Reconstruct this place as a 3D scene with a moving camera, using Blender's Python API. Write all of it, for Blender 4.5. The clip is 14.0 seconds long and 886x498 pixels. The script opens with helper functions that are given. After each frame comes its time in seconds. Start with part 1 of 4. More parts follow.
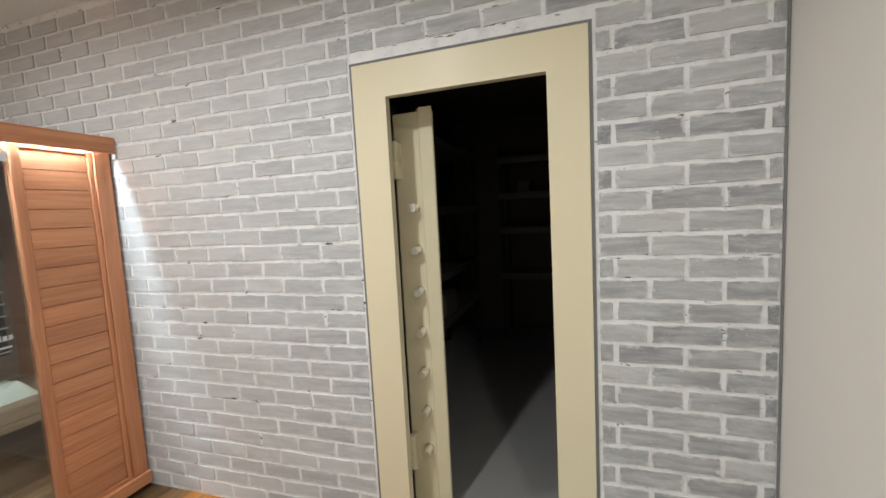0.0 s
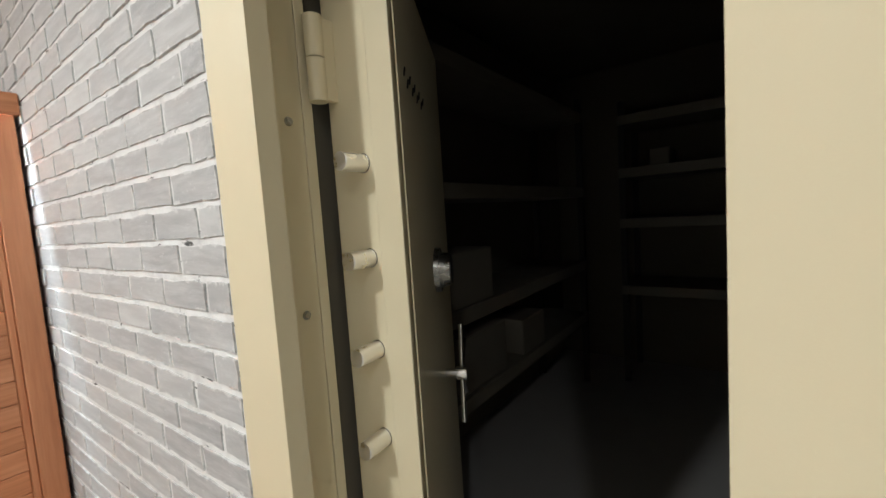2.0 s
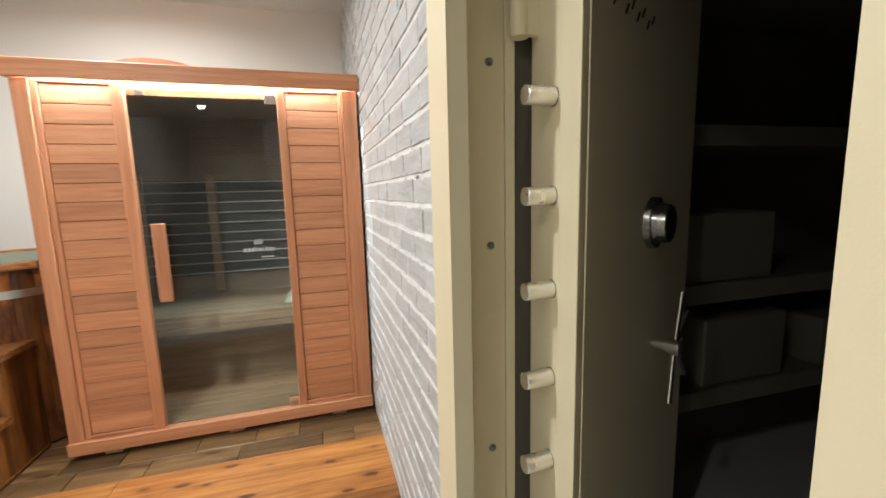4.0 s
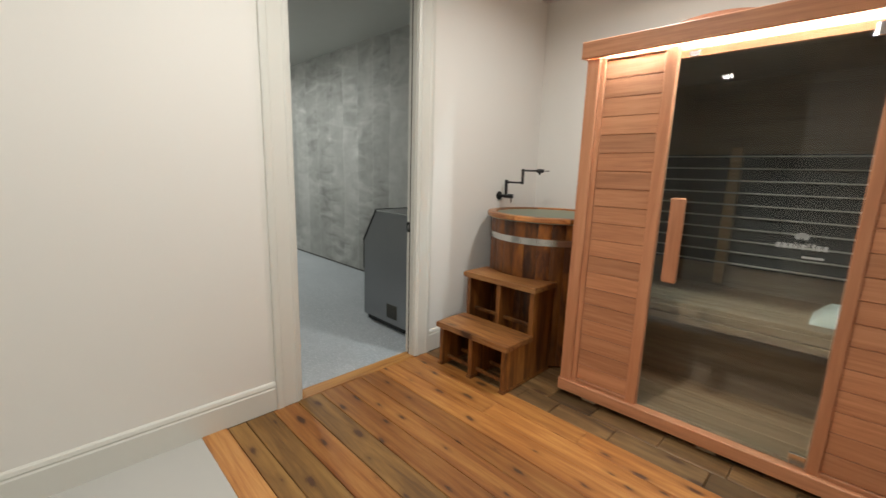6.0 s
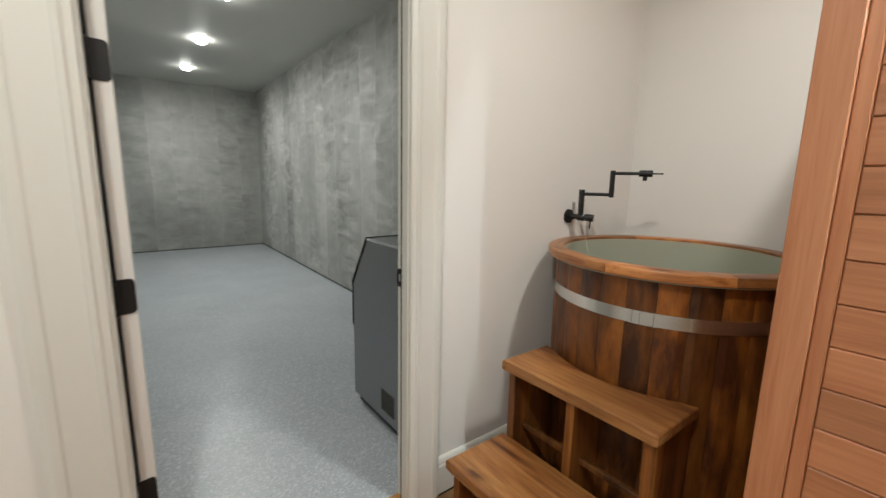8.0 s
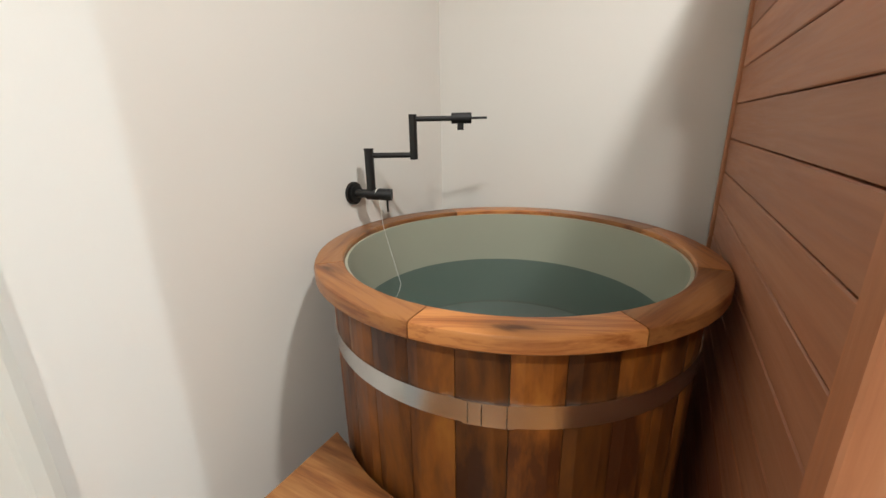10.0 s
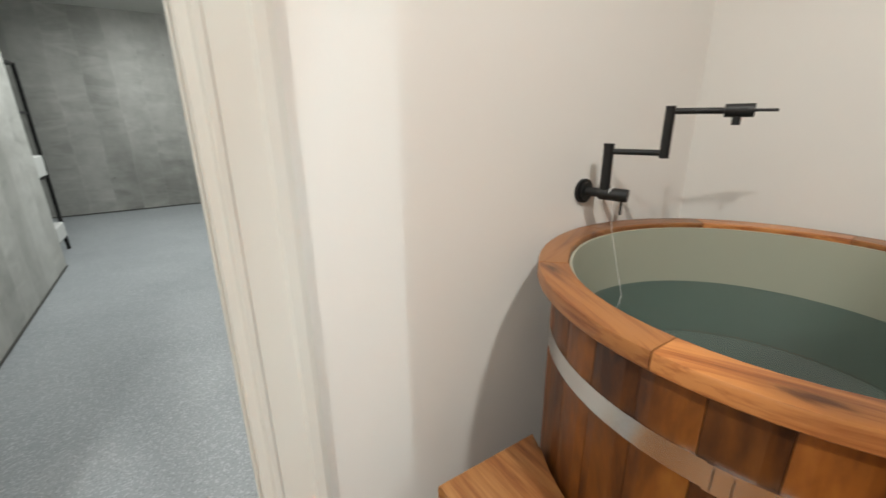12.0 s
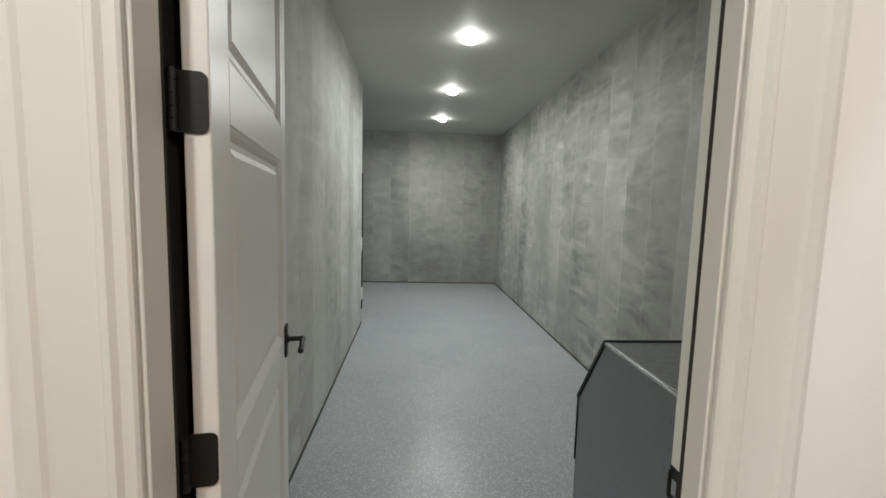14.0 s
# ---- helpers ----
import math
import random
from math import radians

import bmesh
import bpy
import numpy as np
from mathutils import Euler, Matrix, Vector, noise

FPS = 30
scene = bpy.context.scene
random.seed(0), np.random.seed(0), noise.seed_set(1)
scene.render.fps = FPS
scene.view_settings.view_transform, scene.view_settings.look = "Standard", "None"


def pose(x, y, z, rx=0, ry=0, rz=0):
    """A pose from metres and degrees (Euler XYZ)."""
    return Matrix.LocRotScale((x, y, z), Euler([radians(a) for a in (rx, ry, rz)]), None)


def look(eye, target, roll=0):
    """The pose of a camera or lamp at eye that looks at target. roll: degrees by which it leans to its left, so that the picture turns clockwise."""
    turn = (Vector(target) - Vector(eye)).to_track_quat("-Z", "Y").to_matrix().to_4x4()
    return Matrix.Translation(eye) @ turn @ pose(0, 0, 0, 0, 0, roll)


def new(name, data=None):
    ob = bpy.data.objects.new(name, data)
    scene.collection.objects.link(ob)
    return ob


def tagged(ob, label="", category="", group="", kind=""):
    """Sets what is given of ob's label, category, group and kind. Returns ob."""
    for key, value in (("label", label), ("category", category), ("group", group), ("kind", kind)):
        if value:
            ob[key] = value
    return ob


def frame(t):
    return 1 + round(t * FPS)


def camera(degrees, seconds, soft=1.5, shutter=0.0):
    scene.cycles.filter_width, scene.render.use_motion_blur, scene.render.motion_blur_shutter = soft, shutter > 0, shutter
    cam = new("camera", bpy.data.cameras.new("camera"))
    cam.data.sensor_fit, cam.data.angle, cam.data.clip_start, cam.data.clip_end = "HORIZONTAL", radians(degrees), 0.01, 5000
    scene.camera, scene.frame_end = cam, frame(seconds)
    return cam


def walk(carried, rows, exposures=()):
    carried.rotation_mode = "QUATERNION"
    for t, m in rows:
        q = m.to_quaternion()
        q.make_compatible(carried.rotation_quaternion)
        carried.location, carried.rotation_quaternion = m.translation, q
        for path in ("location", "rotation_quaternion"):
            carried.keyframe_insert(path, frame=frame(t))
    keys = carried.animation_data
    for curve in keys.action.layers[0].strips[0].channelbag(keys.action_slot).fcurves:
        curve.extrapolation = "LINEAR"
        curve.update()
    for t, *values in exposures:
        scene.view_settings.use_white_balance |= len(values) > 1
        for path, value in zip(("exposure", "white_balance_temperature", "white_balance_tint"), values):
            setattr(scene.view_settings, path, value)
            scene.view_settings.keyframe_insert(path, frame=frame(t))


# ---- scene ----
cam = camera(94.6, 14.0, 1.5, 0.22)
PATH = [
    (0, (-0.092, -0.023, 1.46), (-0.742, 1.859, 1.276), -3.0),
    (0.5, (-0.179, 0.268, 1.465), (-0.819, 2.158, 1.328), -3.5),
    (1, (-0.232, 0.585, 1.417), (-0.974, 2.437, 1.285), -4.0),
    (1.5, (-0.209, 0.893, 1.4), (-1.092, 2.682, 1.255), -4.0),
    (2, (-0.192, 1.155, 1.367), (-1.385, 2.751, 1.201), -3.8),
    (2.2, (-0.206, 1.215, 1.361), (-1.514, 2.718, 1.198), -3.9),
    (4.3, (-0.048, 1.304, 1.296), (-2.006, 1.583, 0.998), -0.9),
    (4.5, (-0.041, 1.29, 1.293), (-2.016, 1.383, 0.988), -0.5),
    (5, (-0.069, 1.237, 1.288), (-1.998, 0.824, 0.961), 0.3),
    (5.5, (-0.163, 1.165, 1.262), (-1.888, 0.213, 0.918), 1.2),
    (6, (-0.311, 1.062, 1.267), (-1.697, -0.331, 0.895), 1.7),
    (6.5, (-0.572, 0.894, 1.247), (-1.649, -0.753, 0.891), 2.2),
    (7, (-0.821, 0.71, 1.229), (-1.757, -1.018, 0.859), 2.3),
    (7.5, (-1.066, 0.445, 1.253), (-2.059, -1.258, 0.915), 2.0),
    (8, (-1.312, 0.229, 1.254), (-2.494, -1.35, 0.917), 1.1),
    (8.5, (-1.549, 0.057, 1.274), (-3.035, -1.237, 0.934), 0.3),
    (8.7, (-1.633, -0.005, 1.276), (-3.232, -1.155, 0.931), -0.3),
    (11, (-2.144, -0.177, 1.286), (-3.788, -1.09, 0.605), 0.2),
    (11.5, (-2.108, -0.19, 1.272), (-3.499, -1.472, 0.622), -0.5),
    (12, (-2.023, -0.243, 1.286), (-3.052, -1.844, 0.671), -0.6),
    (12.5, (-1.949, -0.278, 1.306), (-2.551, -2.112, 0.783), 0.2),
    (13, (-1.814, -0.328, 1.321), (-2.148, -2.261, 0.934), 0.6),
    (13.5, (-1.674, -0.38, 1.356), (-1.904, -2.351, 1.11), 1.2),
    (14, (-1.6, -0.399, 1.363), (-1.75, -2.384, 1.167), 1.6),
]
walk(cam, [(t, look(eye, target, roll)) for t, eye, target, roll in PATH],
     [(0, 0.05, 6150, 10), (0.5, 0.03, 6150, 10), (1.0, 0.08, 6150, 10), (1.5, 0.15, 6150, 10), (2.2, 0.18, 6150, 10), (4.5, 0.42, 6350, 10),
      (5, 0.30, 6450, 10), (5.5, 0.10, 6500, 10), (6.5, -0.22, 6500, 10), (7.5, -0.22, 6500, 10), (8.0, -0.10, 6500, 10), (8.5, 0.0, 6500, 10), (8.7, 0.0, 6500, 10), (11, 0.30, 6350, 10), (11.5, 0.26, 6400, 10),
      (12.5, -0.02, 6450, 10), (13.2, -0.08, 6500, 10), (14, -0.12, 6500, 10)])

# ---- world, lamps ----
XW, XE, YB, YS, H, HS = -3.445, 0.512, 1.545, -0.955, 2.63, 2.70      # west wall, east return, brick face, south wall, ceilings
world = bpy.data.worlds.new("world")
scene.world = world
world.use_nodes = True
world.node_tree.nodes["Background"].inputs[0].default_value = (0.6, 0.62, 0.65, 1)
world.node_tree.nodes["Background"].inputs[1].default_value = 0.02


def downlight_beam(name, x, y, z, watts, colour, size=0.11, spread=170):
    data = bpy.data.lights.new(name, "AREA")
    data.shape, data.size, data.energy, data.color, data.spread = "DISK", size, watts, colour, radians(spread)
    ob = new(name, data)
    ob.matrix_world = pose(x, y, z)
    return ob


WARM, NEUTRAL = (0.985, 0.985, 0.93), (0.96, 1.0, 0.965)
FRONT_LAMPS = [(-2.43, 0.20, 20), (-1.02, 0.14, 25), (0.45, -0.05, 10), (2.18, -0.19, 8)]
STORE_LAMPS = [(-2.015, -3.72), (-2.015, -5.17), (-2.005, -6.62)]
for x, y, w in FRONT_LAMPS:
    downlight_beam("room_light", x, y, H - 0.03, w, WARM)
for x, y in STORE_LAMPS:
    downlight_beam("store_light", x, y, HS - 0.062, 15.5, NEUTRAL, 0.10, 175)

# ---- helpers of this scene ----
OFF = {}


def thing(name, label, category, group="", at=(0, 0, 0)):
    ob = new(name)
    ob.location = at
    ob.empty_display_size = 0.1
    OFF[ob] = Vector(at)
    return tagged(ob, label, category, group)


def part(name, bm, material, parent=None, label="", smooth=False):
    """Links a bmesh, given in world metres, as one mesh under its parent."""
    off = OFF.get(parent, Vector())
    if off.length:
        bmesh.ops.translate(bm, verts=bm.verts, vec=-off)
    bmesh.ops.recalc_face_normals(bm, faces=bm.faces)
    me = bpy.data.meshes.new(name)
    bm.to_mesh(me)
    bm.free()
    me.materials.append(material)
    if smooth:
        for p in me.polygons:
            p.use_smooth = True
        me.set_sharp_from_angle(angle=radians(35))
    ob = new(name, me)
    ob.parent = parent
    OFF[ob] = off
    if label:
        ob["label"] = label
    return ob


def shared(name, me, parent, m):
    """One more object on a mesh that alike pieces share, at m in the parent's space."""
    ob = new(name, me)
    ob.parent = parent
    ob.matrix_basis = m
    return ob


def solid(name, bm, material, label, category, group="", kind="", smooth=False):
    return tagged(part(name, bm, material, None, "", smooth), label, category, group, kind)


def box(bm, x0, x1, y0, y1, z0, z1, bevel=0.0, segments=1):
    vs = [bm.verts.new((x, y, z)) for z in (z0, z1) for x, y in ((x0, y0), (x1, y0), (x1, y1), (x0, y1))]
    fs = [bm.faces.new([vs[i] for i in q]) for q in
          ((3, 2, 1, 0), (4, 5, 6, 7), (0, 1, 5, 4), (1, 2, 6, 5), (2, 3, 7, 6), (3, 0, 4, 7))]
    if bevel:
        es = {e for f in fs for e in f.edges}
        bmesh.ops.bevel(bm, geom=list(es), offset=bevel, segments=segments, profile=0.5, affect="EDGES")
    return bm


def boxes(*items, bevel=0.0, segments=1):
    bm = bmesh.new()
    for b in items:
        box(bm, *b, bevel=bevel, segments=segments)
    return bm


def tube(bm, a, b, r, n=16, r2=None):
    a, b = Vector(a), Vector(b)
    d = b - a
    m = Matrix.Translation((a + b) / 2) @ d.to_track_quat("Z", "Y").to_matrix().to_4x4()
    bmesh.ops.create_cone(bm, cap_ends=True, segments=n, radius1=r, radius2=r if r2 is None else r2, depth=d.length, matrix=m)
    return bm


def prism(bm, outline, axis, lo, hi):
    """A solid from a closed outline of 2D points, drawn out along an axis."""
    def at(p, v):
        return {"x": (v, p[0], p[1]), "y": (p[0], v, p[1]), "z": (p[0], p[1], v)}[axis]
    a = [bm.verts.new(at(p, lo)) for p in outline]
    b = [bm.verts.new(at(p, hi)) for p in outline]
    bm.faces.new(a[::-1]), bm.faces.new(b)
    for i in range(len(a)):
        j = (i + 1) % len(a)
        bm.faces.new((a[i], a[j], b[j], b[i]))
    return bm


def lathe(bm, cx, cy, profile, n=64, closed=False):
    rings = [[bm.verts.new((cx + r * math.cos(2 * math.pi * k / n), cy + r * math.sin(2 * math.pi * k / n), z))
              for k in range(n)] for r, z in profile]
    pairs = list(zip(rings, rings[1:])) + ([(rings[-1], rings[0])] if closed else [])
    for p, q in pairs:
        for k in range(n):
            bm.faces.new((p[k], p[(k + 1) % n], q[(k + 1) % n], q[k]))
    return bm


# ---- materials ----
class Mat:
    """A node material with short ways to noise, ramps and bump."""

    def __init__(self, name, rough=0.5, metal=0.0, colour=(0.5, 0.5, 0.5)):
        self.m = bpy.data.materials.new(name)
        self.m.use_nodes = True
        self.n, self.l = self.m.node_tree.nodes, self.m.node_tree.links
        self.b = self.n["Principled BSDF"]
        self.b.inputs["Roughness"].default_value = rough
        self.b.inputs["Metallic"].default_value = metal
        self.b.inputs["Base Color"].default_value = (*colour, 1)
        self.co = None

    def put(self, v, socket):
        if isinstance(v, bpy.types.NodeSocket):
            self.l.new(v, socket)
        elif isinstance(v, (tuple, list)) and len(v) == 3 and len(socket.default_value) == 4:
            socket.default_value = (*v, 1)
        else:
            socket.default_value = v

    def coords(self, scale=(1, 1, 1), vary=0.0, turn=0.0):
        tc = self.n.new("ShaderNodeTexCoord").outputs["Object"]
        if turn:
            rot = self.n.new("ShaderNodeMapping")
            self.l.new(tc, rot.inputs[0])
            rot.inputs["Rotation"].default_value = (0, 0, radians(turn))
            tc = rot.outputs[0]
        if vary:
            info = self.n.new("ShaderNodeObjectInfo").outputs["Random"]
            mul = self.n.new("ShaderNodeVectorMath")
            mul.operation = "MULTIPLY_ADD"
            self.l.new(info, mul.inputs[0])
            mul.inputs[1].default_value = (vary, vary * 1.7, vary * 0.6)
            self.l.new(tc, mul.inputs[2])
            tc = mul.outputs[0]
        mp = self.n.new("ShaderNodeMapping")
        self.l.new(tc, mp.inputs[0])
        mp.inputs["Scale"].default_value = scale
        return mp.outputs[0]

    def random(self):
        return self.n.new("ShaderNodeObjectInfo").outputs["Random"]

    def noise(self, co, scale, detail=4.0, rough=0.55, distort=0.0):
        t = self.n.new("ShaderNodeTexNoise")
        self.l.new(co, t.inputs["Vector"])
        t.inputs["Scale"].default_value, t.inputs["Detail"].default_value = scale, detail
        t.inputs["Roughness"].default_value, t.inputs["Distortion"].default_value = rough, distort
        return t.outputs["Fac"]

    def cells(self, co, scale, out="Distance", randomness=1.0, flat=False):
        t = self.n.new("ShaderNodeTexVoronoi")
        if flat:
            t.voronoi_dimensions = "2D"
        self.l.new(co, t.inputs["Vector"])
        t.inputs["Scale"].default_value = scale
        t.inputs["Randomness"].default_value = randomness
        return t.outputs[out]

    def ramp(self, fac, *stops):
        r = self.n.new("ShaderNodeValToRGB")
        self.l.new(fac, r.inputs[0])
        el = r.color_ramp.elements
        while len(el) < len(stops):
            el.new(0.5)
        for e, (p, c) in zip(el, stops):
            e.position = p
            e.color = (c, c, c, 1) if isinstance(c, (int, float)) else (*c, 1)
        return r.outputs[0]

    def math(self, op, a, b=0.0):
        t = self.n.new("ShaderNodeMath")
        t.operation = op
        self.put(a, t.inputs[0]), self.put(b, t.inputs[1])
        return t.outputs[0]

    def mix(self, fac, a, b, kind="MIX"):
        t = self.n.new("ShaderNodeMix")
        t.data_type, t.blend_type = "RGBA", kind
        self.put(fac, t.inputs[0]), self.put(a, t.inputs[6]), self.put(b, t.inputs[7])
        return t.outputs[2]

    def colour(self, c):
        self.put(c, self.b.inputs["Base Color"])

    def rough(self, v):
        self.put(v, self.b.inputs["Roughness"])

    def bump(self, h, strength=0.3, distance=0.003):
        t = self.n.new("ShaderNodeBump")
        t.inputs["Strength"].default_value, t.inputs["Distance"].default_value = strength, distance
        self.l.new(h, t.inputs["Height"])
        self.l.new(t.outputs[0], self.b.inputs["Normal"])


def paint(name, c, rough=0.55, mottle=0.04, grain=900.0, depth=0.0006):
    k = Mat(name, rough)
    co = k.coords()
    big, fine = k.noise(co, 1.3, 3), k.noise(co, grain, 2)
    dark = tuple(v * (1 - mottle) for v in c)
    k.colour(k.mix(big, dark, c))
    k.rough(k.ramp(k.noise(co, 6, 3), (0.3, rough - 0.06), (0.7, rough + 0.06)))
    k.bump(k.math("ADD", k.math("MULTIPLY", fine, 0.5), k.noise(co, 60, 3)), 0.25, depth)
    return k.m


def metal(name, c, rough=0.25, brushed=(1, 1, 1)):
    k = Mat(name, rough, 1.0, c)
    co = k.coords(brushed)
    k.rough(k.ramp(k.noise(co, 40, 4), (0.3, rough * 0.7), (0.7, rough * 1.3)))
    return k.m


def wood(name, dark, mid, light, grain, rough=0.45, tone=0.35, knots=0.0, coat=0.0, lines=1.0, turn=0.0, knot_scale=6.6):
    """Timber with its grain along the axis named by the small entry of grain."""
    k = Mat(name, rough)
    co = k.coords(grain, 7.0, turn)
    wide = k.noise(co, 8.0, 4, 0.6, 0.8)
    rings = k.noise(co, 24.0, 3, 0.55, 0.4)
    fine = k.noise(co, 70.0, 5, 0.65, 0.2)
    v = k.math("ADD", k.math("MULTIPLY", wide, 0.55), k.math("MULTIPLY", rings, 0.28 * lines))
    v = k.math("ADD", v, k.math("MULTIPLY", fine, 0.17))
    c = k.ramp(v, (0.36, dark), (0.50, mid), (0.63, light))
    if knots:
        kc = k.coords(tuple(0.36 if g < 0.5 else 1.0 for g in grain), 11.0, turn)
        d = k.cells(kc, knot_scale, flat=True)
        pick = k.n.new("ShaderNodeSeparateColor")
        k.l.new(k.cells(kc, knot_scale, "Color", flat=True), pick.inputs[0])
        warp = k.math("ADD", d, k.math("MULTIPLY", k.noise(kc, 13, 5, 0.65, 0.9), 0.40))
        warp = k.math("ADD", warp, k.ramp(pick.outputs[0], (0.0, 0.10), (0.80, 0.0), (0.86, 1.0)))
        c = k.mix(k.ramp(warp, (0.26, 0.55 * knots), (0.50, 0.0)), c, tuple(v * 0.66 for v in dark))
        c = k.mix(k.ramp(warp, (0.285, 0.90 * knots), (0.36, 0.0)), c, (0.058, 0.019, 0.009))
    shade = k.ramp(k.random(), (0.0, 1.0 - tone), (1.0, 1.0 + tone * 0.35))
    k.colour(k.mix(1.0, c, shade, "MULTIPLY"))
    k.rough(k.ramp(fine, (0.2, rough - 0.08), (0.8, rough + 0.12)))
    k.bump(fine, 0.25, 0.0012)
    if coat:
        k.b.inputs["Coat Weight"].default_value = coat
        k.b.inputs["Coat Roughness"].default_value = 0.22
    return k.m


WALL = paint("wall_paint", (0.80, 0.775, 0.73), 0.6, 0.03)
CEIL = paint("ceiling_paint", (0.78, 0.77, 0.75), 0.7, 0.03)
TRIM = paint("trim_paint", (0.70, 0.69, 0.635), 0.38, 0.03)
DOORP = paint("door_paint", (0.76, 0.75, 0.71), 0.34, 0.02, 600, 0.0002)
CREAM = paint("vault_cream_paint", (0.74, 0.66, 0.46), 0.46, 0.06, 500, 0.0008)
STORECEIL = paint("store_ceiling_paint", (0.60, 0.60, 0.56), 0.6, 0.05)
# the unlit vault's gloom is put into these two colours
VAULTWALL = paint("vault_wall_gloom", (0.11, 0.095, 0.07), 0.8, 0.2)
SHELFP = paint("shelf_board_gloom", (0.13, 0.115, 0.09), 0.6, 0.1)
BLACK = paint("black_powder_coat", (0.006, 0.006, 0.006), 0.52, 0.2)
GASKET = paint("dark_rubber", (0.03, 0.028, 0.025), 0.7, 0.2)
CAULK = paint("grey_caulk", (0.24, 0.24, 0.236), 0.8, 0.5, 120, 0.003)
SEAL = paint("brown_foam_seal", (0.030, 0.022, 0.015), 0.8, 0.2)
VOID = paint("gap_shade_black", (0.004, 0.004, 0.004), 0.9)
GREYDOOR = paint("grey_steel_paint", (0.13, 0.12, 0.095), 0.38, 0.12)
CHROME = metal("chrome", (0.80, 0.80, 0.79), 0.12)
DARKSTEEL = metal("dark_steel", (0.26, 0.255, 0.24), 0.28)
NICKEL = metal("satin_nickel", (0.90, 0.89, 0.87), 0.34)
STEEL = Mat("steel_band", 0.24, 1.0, (0.66, 0.66, 0.64)).m
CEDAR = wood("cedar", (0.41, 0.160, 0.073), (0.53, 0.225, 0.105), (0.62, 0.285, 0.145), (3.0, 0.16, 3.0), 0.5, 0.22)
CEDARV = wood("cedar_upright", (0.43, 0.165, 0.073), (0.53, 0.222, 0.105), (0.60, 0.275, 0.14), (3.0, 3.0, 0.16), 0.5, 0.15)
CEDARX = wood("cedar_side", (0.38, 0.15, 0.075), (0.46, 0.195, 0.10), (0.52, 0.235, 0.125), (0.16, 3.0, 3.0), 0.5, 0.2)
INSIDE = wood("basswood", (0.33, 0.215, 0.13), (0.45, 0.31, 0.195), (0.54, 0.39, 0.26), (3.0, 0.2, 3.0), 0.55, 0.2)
# basswood again, with the shade inside the cabin put into its colour
SHADEWOOD = wood("shaded_basswood", (0.20, 0.15, 0.11), (0.27, 0.205, 0.15), (0.33, 0.26, 0.195), (3.0, 0.2, 3.0), 0.55, 0.2)
STAVE = wood("tub_stave_wood", (0.075, 0.020, 0.004), (0.30, 0.096, 0.013), (0.48, 0.190, 0.028), (1.0, 1.0, 0.30), 0.45, 0.55, 0.0, 0.08, 0.5)
RIMW = wood("tub_rim_wood", (0.090, 0.021, 0.006), (0.30, 0.094, 0.024), (0.50, 0.205, 0.060), (3.4, 0.18, 3.4), 0.36, 0.50, 0.9, 0.12, 1.7, -22.5, 8.0)
STEPW = wood("step_tread_wood", (0.105, 0.030, 0.009), (0.31, 0.115, 0.032), (0.49, 0.23, 0.075), (2.4, 0.16, 3.0), 0.38, 0.25, 0.9, 0.12, 1.2)
STEPV = wood("step_side_wood", (0.085, 0.026, 0.006), (0.27, 0.098, 0.020), (0.45, 0.195, 0.045), (2.0, 2.0, 0.18), 0.45, 0.45, 0.0, 0.08, 0.7)
PINE = wood("pine_boards", (0.205, 0.062, 0.013), (0.345, 0.127, 0.028), (0.48, 0.215, 0.056), (2.2, 0.13, 2.2), 0.42, 0.36, 1.0, 0.05, 1.2, 0.0, 10.0)
PINEX = wood("pine_border", (0.28, 0.100, 0.020), (0.44, 0.190, 0.044), (0.56, 0.285, 0.080), (0.14, 3.2, 3.0), 0.36, 0.1, 0.9, 0.25, 1.1)
OLDPINE = wood("worn_pine", (0.125, 0.058, 0.015), (0.235, 0.118, 0.031), (0.33, 0.180, 0.052), (2.2, 0.16, 2.2), 0.52, 0.30, 1.0, 0.0, 0.7, 0.0, 9.5)
OLDY = wood("worn_short_pine", (0.10, 0.050, 0.019), (0.21, 0.112, 0.043), (0.32, 0.19, 0.080), (2.2, 0.2, 2.2), 0.45, 0.60, 0.8, 0.15, 0.8, 0.0, 8.0)
EDGEPINE = wood("pale_edge_pine", (0.30, 0.105, 0.024), (0.46, 0.195, 0.050), (0.58, 0.29, 0.090), (3.2, 0.14, 3.0), 0.33, 0.10, 0.7, 0.4, 1.2)


